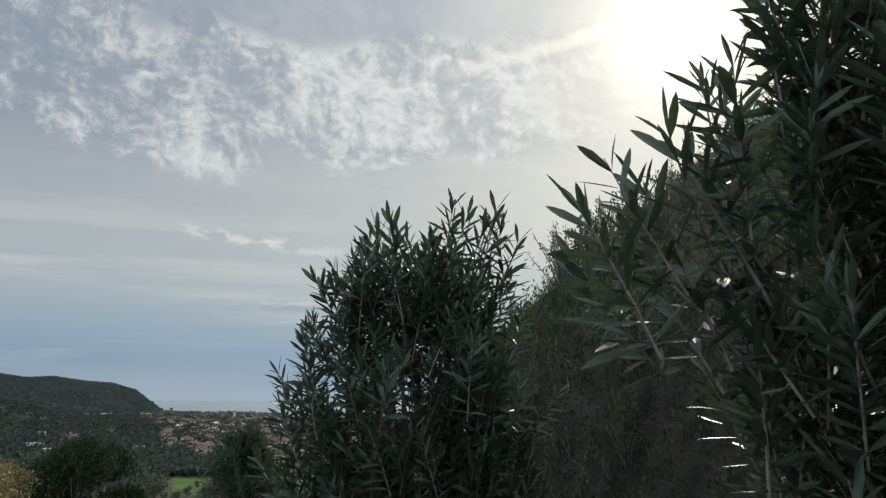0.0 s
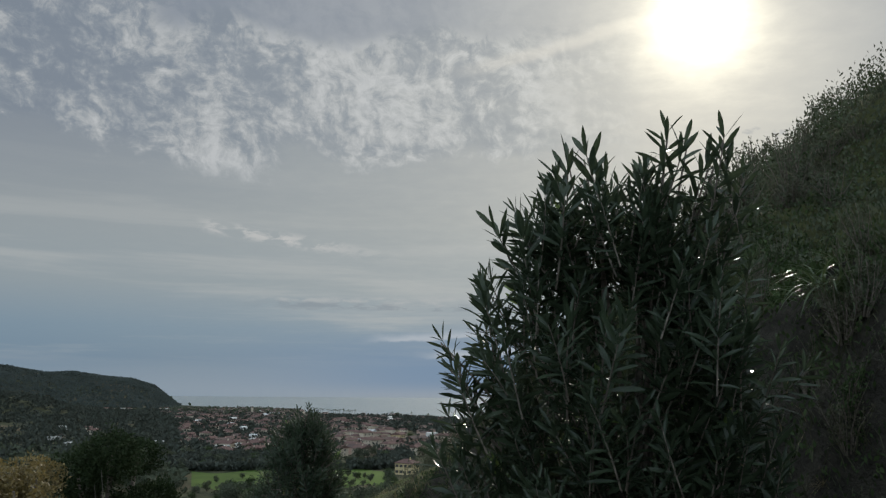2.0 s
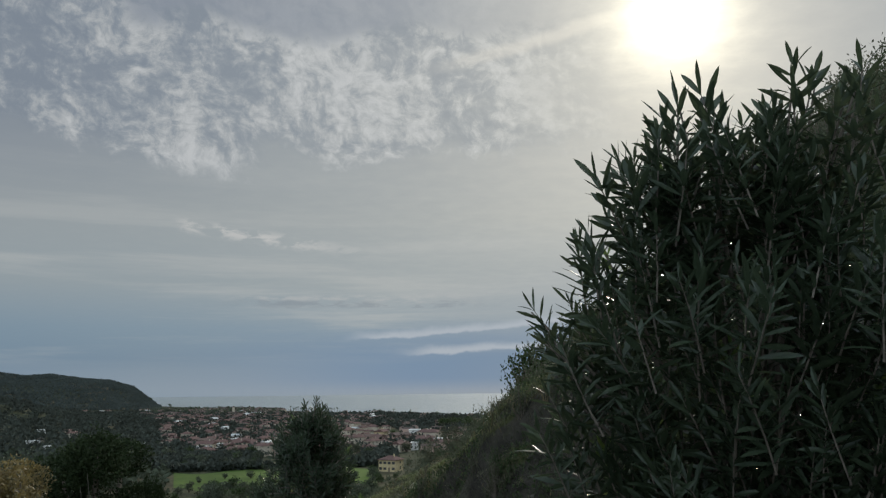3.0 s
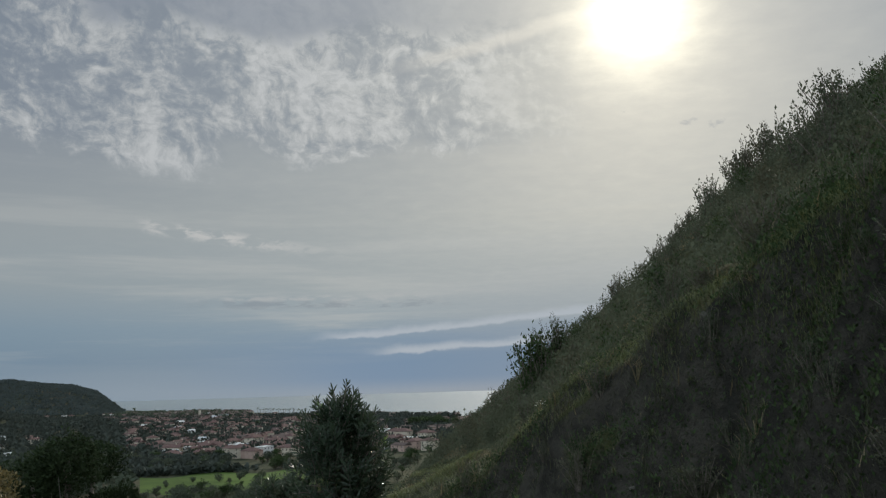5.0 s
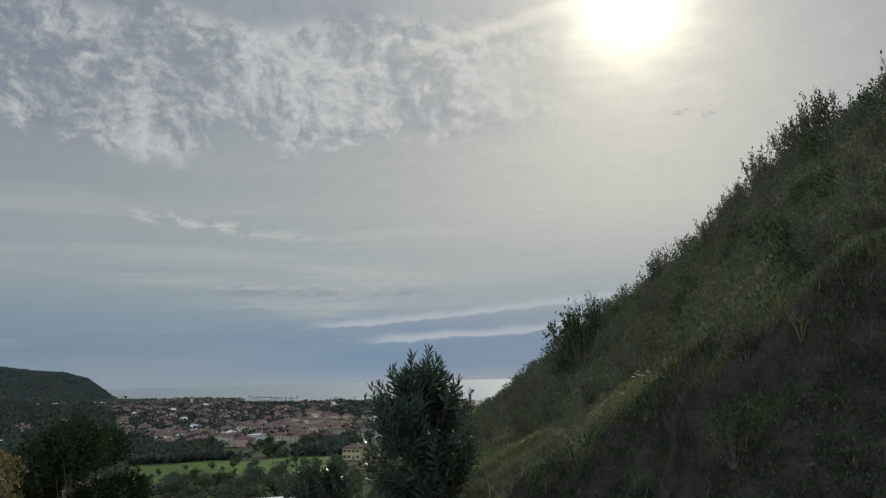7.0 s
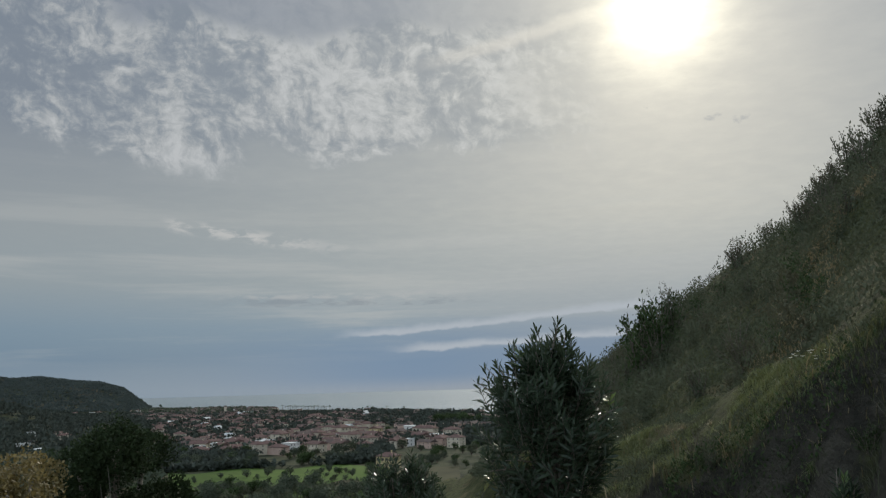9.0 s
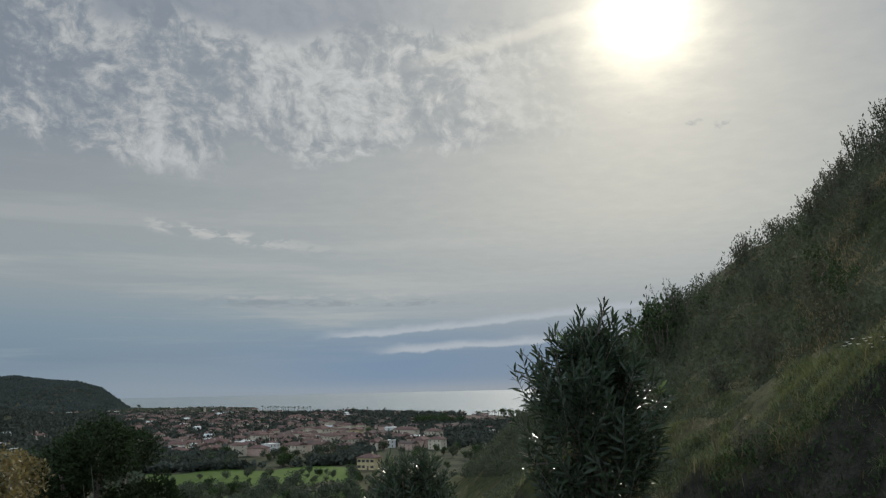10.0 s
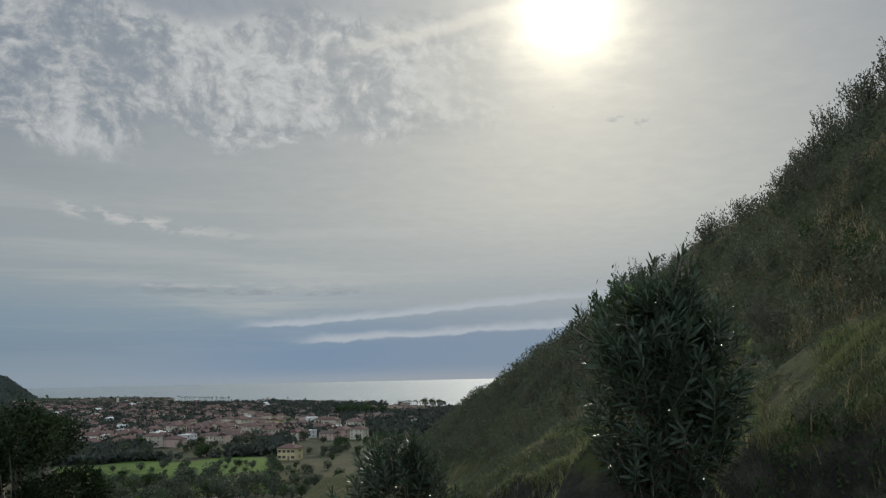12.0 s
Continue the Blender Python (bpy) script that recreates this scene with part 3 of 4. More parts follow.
oleander(-2.48, 14.2, -1.97, 0.3, 0.25, EGG, 40, 11, "young oleander with pale glinting leaves at the foot of the cut", leafy=0.8, stems=5, young=0.4)
oleander(-1.02, 4.95, -0.62, 0.2, 0.2, EGG, 16, 13, "young yellow-green oleander shoots beside the path", leafy=0.8, stems=4, young=0.8)
oleander(0.8, 1.65, -0.15, 0.16, 0.14, EGG, 12, 15, "young yellow-green oleander shoots under a larger bush", leafy=0.75, stems=4, young=1.0)


# ---- a clump of long arching leaves against the bank ----
def reed_clump(x, y, count, seed):
    rnd = random.Random(seed)
    thing = tagged(new("reed_clump"), "clump of long arching green reed leaves against the bank", "reed")
    thing.matrix_basis = Matrix.Translation((x, y, ground_at(x, y) - 0.05))
    shapes = []
    for i in range(6):
        verts, faces = [], []
        blade(verts, faces, Vector((0, 0, 0)), (0.75, 0, 1), 1.0, rnd.uniform(0.022, 0.032), rnd.uniform(0.55, 0.95), 0.3, 0.0, ((0.0, 0.5), (0.2, 0.9), (0.4, 1.0), (0.55, 0.95), (0.7, 0.8), (0.85, 0.5)))
        shapes.append(mesh_of("leaf", verts, faces, REED_LEAF))
    for i in range(count):
        m = pose(rnd.gauss(0, 0.09), rnd.gauss(0, 0.09), 0, rnd.uniform(-12, 12), rnd.uniform(-38, 12), rnd.uniform(0, 360))
        attach("leaf", rnd.choice(shapes), thing, m @ Matrix.Scale(rnd.uniform(0.45, 0.9), 4))


reed_clump(1.1, 6.85, 110, 17)


# ---- growth on the hillside ----
def diamonds(places, size, seed, mat, name, upright=0.5, narrow=0.45):
    """One mesh of many small leaves at the given places."""
    rng = np.random.default_rng(seed)
    count = len(places)
    way = rng.normal(size=(count, 3))
    way[:, 2] = np.abs(way[:, 2]) + upright
    way /= np.linalg.norm(way, axis=1, keepdims=True)
    side = np.cross(way, rng.normal(size=(count, 3)))
    side /= np.linalg.norm(side, axis=1, keepdims=True)
    long = (size * rng.uniform(0.6, 1.3, count))[:, None]
    corners = np.stack([places, places + way * long * 0.5 + side * long * narrow * 0.5, places + way * long, places + way * long * 0.5 - side * long * narrow * 0.5], 1)
    mesh = bpy.data.meshes.new(name)
    mesh.vertices.add(4 * count)
    mesh.vertices.foreach_set("co", corners.astype(np.float32).ravel())
    mesh.loops.add(4 * count)
    mesh.loops.foreach_set("vertex_index", np.arange(4 * count, dtype=np.int32))
    mesh.polygons.add(count)
    mesh.polygons.foreach_set("loop_start", np.arange(0, 4 * count, 4, dtype=np.int32))
    mesh.materials.append(mat)
    mesh.update(calc_edges=True)
    return mesh


def shrub_parts(seed, mat, leaf=0.05, twigs=17, dense=34):
    """The twigs and the leaves of a wiry upright shrub, a metre tall."""
    rnd, verts, faces, places = random.Random(seed), [], [], []
    for i in range(twigs):
        a, lean = rnd.uniform(0, math.tau), rnd.uniform(0.05, 0.55)
        tall = rnd.uniform(0.6, 1.0) * (1.1 - 0.45 * lean)
        base = Vector((0.06 * math.cos(a), 0.06 * math.sin(a), -0.05))
        tip = Vector((lean * math.cos(a), lean * math.sin(a), tall))
        knee = base.lerp(tip, 0.5) + Vector((rnd.uniform(-0.05, 0.05), rnd.uniform(-0.05, 0.05), 0.04))
        tube(verts, faces, [base, knee, tip], [0.012, 0.008, 0.003], 4)
        for k in range(dense):
            t = rnd.uniform(0.12, 1.0)
            p = base.lerp(knee, t * 2) if t < 0.5 else knee.lerp(tip, t * 2 - 1)
            off = 0.10 * (1.15 - t)
            places.append(p + Vector((rnd.gauss(0, off), rnd.gauss(0, off), rnd.gauss(0, 0.03))))
    return mesh_of("branching", verts, faces, BARK), diamonds(np.array([tuple(p) for p in places]), leaf, seed, mat, "foliage", 0.6)


SHRUBS = [shrub_parts(40 + i, m, leaf, twigs, dense) for i, (m, leaf, twigs, dense) in enumerate(
    ((SHRUB, 0.06, 18, 40), (SHRUB, 0.05, 20, 44), (BROOM, 0.07, 22, 36), (BROOM, 0.06, 24, 40), (DARK_LEAF, 0.065, 20, 46), (SHRUB, 0.07, 16, 36)))]
SHRUB_LABELS = ("wiry dark green evergreen shrub on the steep slope", "dense small-leaved green shrub on the slope", "upright grey-green broom bush on the slope",
                "feathery olive green broom bush on the slope", "dark glossy mastic bush on the slope", "loose twiggy green bush on the slope")


def shrub(x, y, tall, rnd, kind=None, wide=1.0):
    k = rnd.randrange(len(SHRUBS)) if kind is None else kind
    thing = tagged(new("hillside_shrub"), SHRUB_LABELS[k], "shrub", "shrubs on the hillside")
    thing.matrix_basis = pose(x, y, ground_at(x, y) - 0.04, rnd.uniform(-9, 9), rnd.uniform(-14, 4), rnd.uniform(0, 360)) @ Matrix.Diagonal((tall * wide, tall * wide, tall, 1))
    attach("branching", SHRUBS[k][0], thing)
    attach("foliage", SHRUBS[k][1], thing)
    return thing


WALL_Y = (0, 5, 8, 11, 12.4, 13.9, 15, 16.3, 17.5, 20, 23, 26, 30, 60)
WALL_X = (4.2, 2.4, 1.2, 0.8, -0.15, -0.85, -1.2, -1.6, -1.55, -1.6, -3.0, -5.0, -9.0, -25.0)


def behind_ledge(x, y):
    """How far a place lies behind the line where the scrub begins, above the grassy ledge."""
    return x - np.interp(y, WALL_Y, WALL_X) + 0.22 * rumple(x, y, 1.1, 32) + 0.1 * rumple(x, y, 0.4, 51)


def on_hill(x, y):
    """Whether a place lies on the natural slope above the cut."""
    track = -1.55 - 0.127 * (-0.65 * x + 0.76 * y)
    steep = (height(x + 0.4, y) - height(x - 0.4, y)) / 0.8
    return (height(x, y) > track + 0.9) & (steep < 1.5) & (y > -6)


rnd = random.Random(77)
# tall ones that stand out against the sky
for x, y, tall, kind, wide in ((-0.9, 32.6, 2.5, 4, 0.8), (-0.3, 33.0, 2.3, 4, 0.8), (-0.5, 31.9, 2.0, 4, 0.9), (0.2, 33.2, 2.0, 1, 0.8), (-1.7, 33.6, 1.2, 1, 1.2), (3.3, 18.4, 1.25, 5, 1.0), (3.9, 18.2, 1.4, 0, 1.0), (2.8, 16.3, 1.0, 1, 1.2),
                               (5.7, 27.8, 1.5, 2, 0.9), (4.5, 28.1, 1.5, 5, 0.9), (3.4, 28.4, 1.1, 0, 1.0), (3.1, 29.1, 1.0, 2, 1.0), (2.4, 33.0, 0.9, 3, 1.0), (5.3, 30.9, 1.4, 5, 0.9),
                               (-2.1, 37.4, 1.5, 5, 0.7), (-2.6, 37.9, 1.1, 0, 0.8), (5.0, 20.0, 1.2, 3, 1.0), (6.4, 24.0, 1.2, 0, 1.0)):
    shrub(x, y, tall, rnd, kind, wide)
made = 0
while made < 140:
    y = rnd.uniform(7, 54)
    x = rnd.uniform(-6, 13)
    if not bool(on_hill(x, y)) or (y < 20 and ground_at(x, y) < x - 0.9):
        continue
    if behind_ledge(x, y) < 0.35:
        continue
    shrub(x, y, rnd.uniform(0.45, 0.95) * (0.75 if y > 40 else 1.0), rnd, None, rnd.uniform(0.9, 1.4))
    made += 1



def shrub_mass(count, seed):
    """The many bushes further up and out, whose outlines run together."""
    rnd, rng, sets = random.Random(seed), np.random.default_rng(seed), {}
    shapes = []
    for twigs, foliage in SHRUBS:
        co = np.empty(3 * len(foliage.vertices), np.float32)
        foliage.vertices.foreach_get("co", co)
        shapes.append(co.reshape(-1, 3))
    for k in range(count):
        while True:
            x, y = rnd.uniform(-6, 13), rnd.uniform(15, 54)
            if bool(on_hill(x, y)) and behind_ledge(x, y) > 0.5:
                break
        kind, tall, a = rnd.randrange(len(SHRUBS)), rnd.uniform(0.45, 0.95) * (0.75 if y > 40 else 1.0), rnd.uniform(0, math.tau)
        wide = tall * rnd.uniform(0.9, 1.4)
        turn = np.array([[math.cos(a) * wide, math.sin(a) * wide, 0], [-math.sin(a) * wide, math.cos(a) * wide, 0], [0, 0, tall]])
        sets.setdefault(SHRUBS[kind][1].materials[0].name, []).append(shapes[kind] @ turn + (x, y, ground_at(x, y) - 0.04))
    for name, parts in sets.items():
        corners = np.concatenate(parts).astype(np.float32)
        mesh = bpy.data.meshes.new("hillside_bushes")
        mesh.vertices.add(len(corners))
        mesh.vertices.foreach_set("co", corners.ravel())
        mesh.loops.add(len(corners))
        mesh.loops.foreach_set("vertex_index", np.arange(len(corners), dtype=np.int32))
        mesh.polygons.add(len(corners) // 4)
        mesh.polygons.foreach_set("loop_start", np.arange(0, len(corners), 4, dtype=np.int32))
        mesh.materials.append(bpy.data.materials[name])
        mesh.update(calc_edges=True)
        tagged(new("hillside_bushes", mesh), "dense mass of low evergreen bushes on the steep hillside", "bushes", kind="stuff")


shrub_mass(230, 19)


def scatter(count, seed, x0, x1, y0, y1, keep):
    rng = np.random.default_rng(seed)
    x, y = rng.uniform(x0, x1, count), rng.uniform(y0, y1, count)
    ok = keep(x, y, rng.random(count))
    return x[ok], y[ok], rng


def brush(count, seed, mat, name, label, low, high, leaf, keep, box=(-8, 16, 4, 60)):
    """Low growth that covers the ground, in clumps."""
    x, y, rng = scatter(count, seed, *box, keep)
    clump = 0.5 + 0.5 * rumple(x, y, 0.7, seed)
    z = height(x, y) + rng.uniform(0, 1, len(x)) ** 1.3 * (low + (high - low) * clump) * (0.4 + 0.6 * ease(y, 9.5, 13))
    size = leaf * (1 + np.clip(y - 22, 0, 40) * 0.03)
    mesh = diamonds(np.stack([x, y, z], -1), size, seed, mat, name, 0.7)
    return tagged(new(name, mesh), label, "undergrowth", kind="stuff")


def above_cut(x, y):
    return x - np.interp(y, TOE_Y, TOE_X)


brush(420000, 101, SHRUB, "heath_cover", "low dark green heath covering the hillside", 0.25, 0.8, 0.065, lambda x, y, r: on_hill(x, y) & (behind_ledge(x, y) > 0.12 * r) & (rumple(x, y, 2.3, 31) > -0.85))
brush(110000, 102, BROOM, "broom_cover", "brownish green low broom on the hillside", 0.1, 0.6, 0.065, lambda x, y, r: on_hill(x, y) & (behind_ledge(x, y) > 0.3 + 0.8 * r) & (rumple(x, y, 2.9, 33) > 0.0))

brush(230000, 103, DARK_LEAF, "bank_cover", "dark low plants hanging on the earth bank", 0.04, 0.3, 0.05, lambda x, y, r: (y < 17) & (x < 6) & (above_cut(x, y) > -0.3) & (above_cut(x, y) < 2.6) & (rumple(x, y, 0.8, 41) > -0.3 - 0.4 * ease(y, 11.5, 9.5)) & ((y < 12) | (above_cut(x, y) < 0.9)), (-5, 6, 1, 18))
brush(160000, 105, SHRUB, "ledge_herbs", "patches of low green herbs on the grassy ledge", 0.03, 0.2, 0.04, lambda x, y, r: (above_cut(x, y) > 0.7) & (behind_ledge(x, y) < 0.2) & (y > 11) & (y < 26) & (rumple(x, y, 0.9, 52) + 0.6 * rumple(x, y, 0.35, 53) > 0.1 - 0.35 * ease(y, 17, 20)), (-8, 3, 11, 26))
brush(60000, 104, DARK_LEAF, "upper_cover", "dark low scrub on the upper bank", 0.05, 0.5, 0.05, lambda x, y, r: (y < 15) & (above_cut(x, y) > 1.0) & (rumple(x, y, 1.3, 42) > -0.6), (-3, 12, 1, 15))


def blades(count, seed, mat, name, label, tall, keep, box=(-8, 12, 4, 58), width=0.006, droop=0.5, category="grass"):
    """Grass: bent blades of two pieces each, in tufts."""
    x, y, rng = scatter(count, seed, *box, keep)
    n = len(x)
    z = height(x, y)
    h = tall * rng.uniform(0.4, 1.2, n) * (0.35 + 1.2 * (0.5 + 0.5 * rumple(x, y, 0.45, seed)))
    a = rng.uniform(0, math.tau, n)
    lean = h * droop * rng.uniform(0.2, 1.2, n)
    out = np.stack([np.cos(a), np.sin(a), 0 * a], -1)
    side = np.stack([-np.sin(a), np.cos(a), 0 * a], -1) * (width * (1 + np.clip(y - 14, 0, 40) * 0.06) * rng.uniform(0.7, 1.4, n))[:, None]
    base = np.stack([x, y, z - 0.02], -1)
    mid = base + out * (lean * 0.3)[:, None] + np.array([0, 0, 1.0]) * (h * 0.6)[:, None]
    tip = base + out * lean[:, None] + np.array([0, 0, 1.0]) * h[:, None]
    corners = np.stack([base - side, base + side, mid + side * 0.8, mid - side * 0.8, tip], 1).reshape(-1, 3)
    mesh = bpy.data.meshes.new(name)
    mesh.vertices.add(5 * n)
    mesh.vertices.foreach_set("co", corners.astype(np.float32).ravel())
    loops = (np.array([0, 1, 2, 3, 3, 2, 4], dtype=np.int32)[None] + 5 * np.arange(n, dtype=np.int32)[:, None]).ravel()
    mesh.loops.add(7 * n)
    mesh.loops.foreach_set("vertex_index", loops)
    mesh.polygons.add(2 * n)
    mesh.polygons.foreach_set("loop_start", (np.array([0, 4], dtype=np.int32)[None] + 7 * np.arange(n, dtype=np.int32)[:, None]).ravel())
    mesh.materials.append(mat)
    mesh.update(calc_edges=True)
    return tagged(new(name, mesh), label, category, kind="stuff")


blades(420000, 201, GRASS, "grass", "fresh green grass along the edge of the bank", 0.1, lambda x, y, r: (y > 10.2) & (above_cut(x, y) > 0.62 + 0.3 * ease(y, 15.5, 12) + 0.25 * r) & (behind_ledge(x, y) < 0.3 * r) & (height(x, y) > -4.5) & (y < 25) & (rumple(x, y, 1.3, 35) + 0.7 * rumple(x, y, 0.5, 34) > -0.75 + 0.6 * r), (-8, 3, 10, 26), 0.004, 0.9)
blades(90000, 205, BANK_GRASS, "hanging_grass", "dark grass and roots hanging over the earth bank", 0.16, lambda x, y, r: (above_cut(x, y) > 0.1) & (above_cut(x, y) < 1.5) & (rumple(x, y, 0.7, 39) > -0.45), (-6, 3, 5, 21), 0.004, 1.5)
blades(9000, 206, STRAW, "hanging_straw", "dead grass hanging over the edge of the bank", 0.2, lambda x, y, r: (above_cut(x, y) > 0.5) & (above_cut(x, y) < 1.3) & (rumple(x, y, 0.6, 40) > 0.25), (-5, 3, 5, 19), 0.005, 1.3)
blades(16000, 202, STRAW, "dry_grass", "dry straw-coloured grass on the bank", 0.11, lambda x, y, r: (y > 10.2) & (above_cut(x, y) > 0.5) & (behind_ledge(x, y) < 0.4) & (rumple(x, y, 1.7, 36) > 0.1), (-8, 6, 5, 36), 0.005, 0.7)
blades(20000, 203, GRASS, "rough_grass", "rough grass on the foot of the cut and the knoll", 0.14, lambda x, y, r: (above_cut(x, y) < 0.3) & (rumple(x, y, 1.1, 37) > 0.0), (-8, -1, 13, 20), 0.006, 0.6)
blades(13000, 207, STRAW, "slope_straw", "band of dry brown grass running down the hillside", 0.26, lambda x, y, r: (np.abs(y - 21.9 - 1.45 * x + 0.9 * rumple(x, y, 1.4, 43)) < 0.5 + 0.9 * r) & (behind_ledge(x, y) > 0.5), (-2.5, 3.2, 17.5, 27), 0.006, 0.8)
blades(2500, 204, STRAW, "hillside_straw", "dry grass between the shrubs of the hillside", 0.4, lambda x, y, r: on_hill(x, y) & (rumple(x, y, 4.0, 38) > 0.25), (-4, 13, 9, 48), 0.007, 0.6)


# a fringe of low bushes along the top of the bank
rnd = random.Random(91)
for i in range(46):
    y = rnd.uniform(3.5, 15)
    x = float(np.interp(y, TOE_Y, TOE_X)) + rnd.uniform(1.1, 5.0)
    shrub(x, y, rnd.uniform(0.25, 0.5), rnd, None, rnd.uniform(1.2, 1.8))


# taller bushes on the skyline
for x, y, tall, k in ((6.3, 30.4, 1.6, 0), (6.75, 29.8, 1.85, 2), (5.6, 31.0, 1.1, 1), (6.5, 30.9, 1.5, 2), (7.2, 29.5, 1.7, 0), (4.5, 30.2, 0.95, 2), (3.9, 30.5, 0.9, 0),
                      (0.7, 9.55, 0.8, 1), (1.0, 9.5, 0.9, 0), (1.45, 11.45, 0.9, 1), (1.75, 11.5, 0.95, 0), (1.2, 10.6, 0.85, 4)):
    shrub(x, y, tall, rnd, k, 0.95)


# ---- stones in the cut ----
def stone_mesh(seed):
    rnd = random.Random(seed)
    bm = bmesh.new()
    bmesh.ops.create_icosphere(bm, subdivisions=2, radius=1.0)
    for v in bm.verts:
        v.co *= 1 + 0.35 * noise.noise(v.co * 1.3 + Vector((seed * 3.1, 0, 0)))
        v.co.z *= 0.7
        v.co.x *= 1.2
    mesh = bpy.data.meshes.new("stone")
    bm.to_mesh(mesh)
    bm.free()
    mesh.materials.append(STONE)
    return mesh


STONES = [stone_mesh(i) for i in range(5)]
rnd = random.Random(31)
made = 0
while made < 8:
    y = rnd.uniform(5.5, 17.5)
    x = float(np.interp(y, TOE_Y, TOE_X)) + rnd.uniform(0.0, 1.3)
    r = rnd.uniform(0.02, 0.045)
    ob = new("stone", rnd.choice(STONES))
    ob.matrix_basis = pose(x, y, ground_at(x, y) - 0.4 * r, rnd.uniform(0, 360), rnd.uniform(0, 360), rnd.uniform(0, 360)) @ Matrix.Scale(r, 4)
    tagged(ob, "weathered brown stone bedded in the earth bank", "stone", "stones in the bank")
    made += 1


# ---- single herbs and dry stalks ----
def herb_mesh(seed, mat, count, long, wide):
    rnd, verts, faces = random.Random(seed), [], []
    for i in range(count):
        a, s = rnd.uniform(0, math.tau), rnd.uniform(0.2, 1.2)
        blade(verts, faces, Vector((0, 0, 0)), (math.cos(a) * math.sin(s), math.sin(a) * math.sin(s), math.cos(s)), long * rnd.uniform(0.6, 1.1), wide, rnd.uniform(0.3, 0.9))
    return mesh_of("herb", verts, faces, mat)


TUFTS = [herb_mesh(60 + i, m, 90, 0.5, 0.007) for i, m in enumerate((GRASS, GRASS, STRAW))]
rnd = random.Random(35)
for i in range(70):
    y = rnd.uniform(5, 24)
    x = float(np.interp(y, TOE_Y, TOE_X)) + rnd.uniform(0.2, 2.6)
    k = rnd.randrange(3)
    ob = new("grass_tuft", TUFTS[k])
    ob.matrix_basis = pose(x, y, ground_at(x, y) - 0.02, 0, 0, rnd.uniform(0, 360)) @ Matrix.Scale(rnd.uniform(0.3, 0.7), 4)
    tagged(ob, "dry straw-coloured grass tuft on the bank" if k == 2 else "arching green grass tuft on the bank", "grass", "grass tufts on the bank")


# ---- plants that stand on the cut, dry stalks and a clump of white flowers ----
rnd = random.Random(52)
for i in range(36):
    y = rnd.uniform(6, 17)
    x = float(np.interp(y, TOE_Y, TOE_X)) + rnd.uniform(-0.3, 1.2)
    shrub(x, y, rnd.uniform(0.22, 0.5), rnd, rnd.choice((0, 1, 3, 4)), rnd.uniform(1.0, 1.6))

for i in range(54):
    y = rnd.uniform(2.5, 11)
    x = float(np.interp(y, TOE_Y, TOE_X)) + rnd.uniform(0.1, 1.9)
    shrub(x, y, rnd.uniform(0.22, 0.45), rnd, rnd.choice((0, 1, 4, 5)), rnd.uniform(0.9, 1.4))


def dry_weed(x, y, tall, seed):
    rnd, thing = random.Random(seed), tagged(new("dry_weed"), "dead straw-coloured weed stalk on the bank", "weed", "dead weeds on the bank")
    thing.matrix_basis = Matrix.Translation((x, y, ground_at(x, y) - 0.03))
    for i in range(5):
        verts, faces = [], []
        tip = Vector((rnd.uniform(-0.5, 0.3), rnd.uniform(-0.3, 0.3), rnd.uniform(0.7, 1.0))) * tall
        tube(verts, faces, [(0, 0, 0), tip * 0.5 + Vector((0, 0, 0.12 * tall)), tip], [0.008, 0.006, 0.003], 5)
        stalk = attach("stalk", mesh_of("stalk", verts, faces, STRAW), thing)
        for k in range(5):
            p = (tip * 0.5 + Vector((0, 0, 0.12 * tall))).lerp(tip, rnd.uniform(0.2, 1.0))
            verts, faces = [], []
            tube(verts, faces, [p, p + Vector((rnd.uniform(-0.1, 0.1), rnd.uniform(-0.1, 0.1), rnd.uniform(0.02, 0.1)))], [0.003, 0.0015], 4)
            attach("twig", mesh_of("twig", verts, faces, STRAW), stalk)


for x, y, tall, seed in ((-1.85, 9.5, 0.95, 1), (-1.4, 9.2, 0.8, 2), (-2.2, 10.6, 0.8, 3), (-1.1, 12.9, 0.35, 4), (-1.5, 13.9, 0.3, 5), (-3.2, 17.6, 0.4, 6)):
    dry_weed(x, y, tall, seed)


def flower_clump(x, y, seed):
    rnd, thing = random.Random(seed), tagged(new("wild_flowers"), "clump of small white wild flowers in the grass", "flower")
    thing.matrix_basis = Matrix.Translation((x, y, ground_at(x, y) - 0.02))
    for i in range(14):
        verts, faces = [], []
        tip = Vector((rnd.uniform(-0.22, 0.22), rnd.uniform(-0.22, 0.22), rnd.uniform(0.1, 0.22)))
        tube(verts, faces, [(tip.x * 0.4, tip.y * 0.4, 0), tip], [0.004, 0.003], 4)
        stalk = attach("stalk", mesh_of("stalk", verts, faces, GRASS), thing)
        verts, faces = [], []
        for k in range(6):
            a = math.tau * k / 6
            blade(verts, faces, tip, (math.cos(a), math.sin(a), 0.5), 0.035, 0.02, 0.1)
        attach("petal_head", mesh_of("petal_head", verts, faces, FLOWER), stalk)


flower_clump(-1.78, 16.45, 3)


# ---- the valley, its trees, the town and the shore ----
def polar(az, r):
    return r * math.sin(radians(az)), r * math.cos(radians(az))


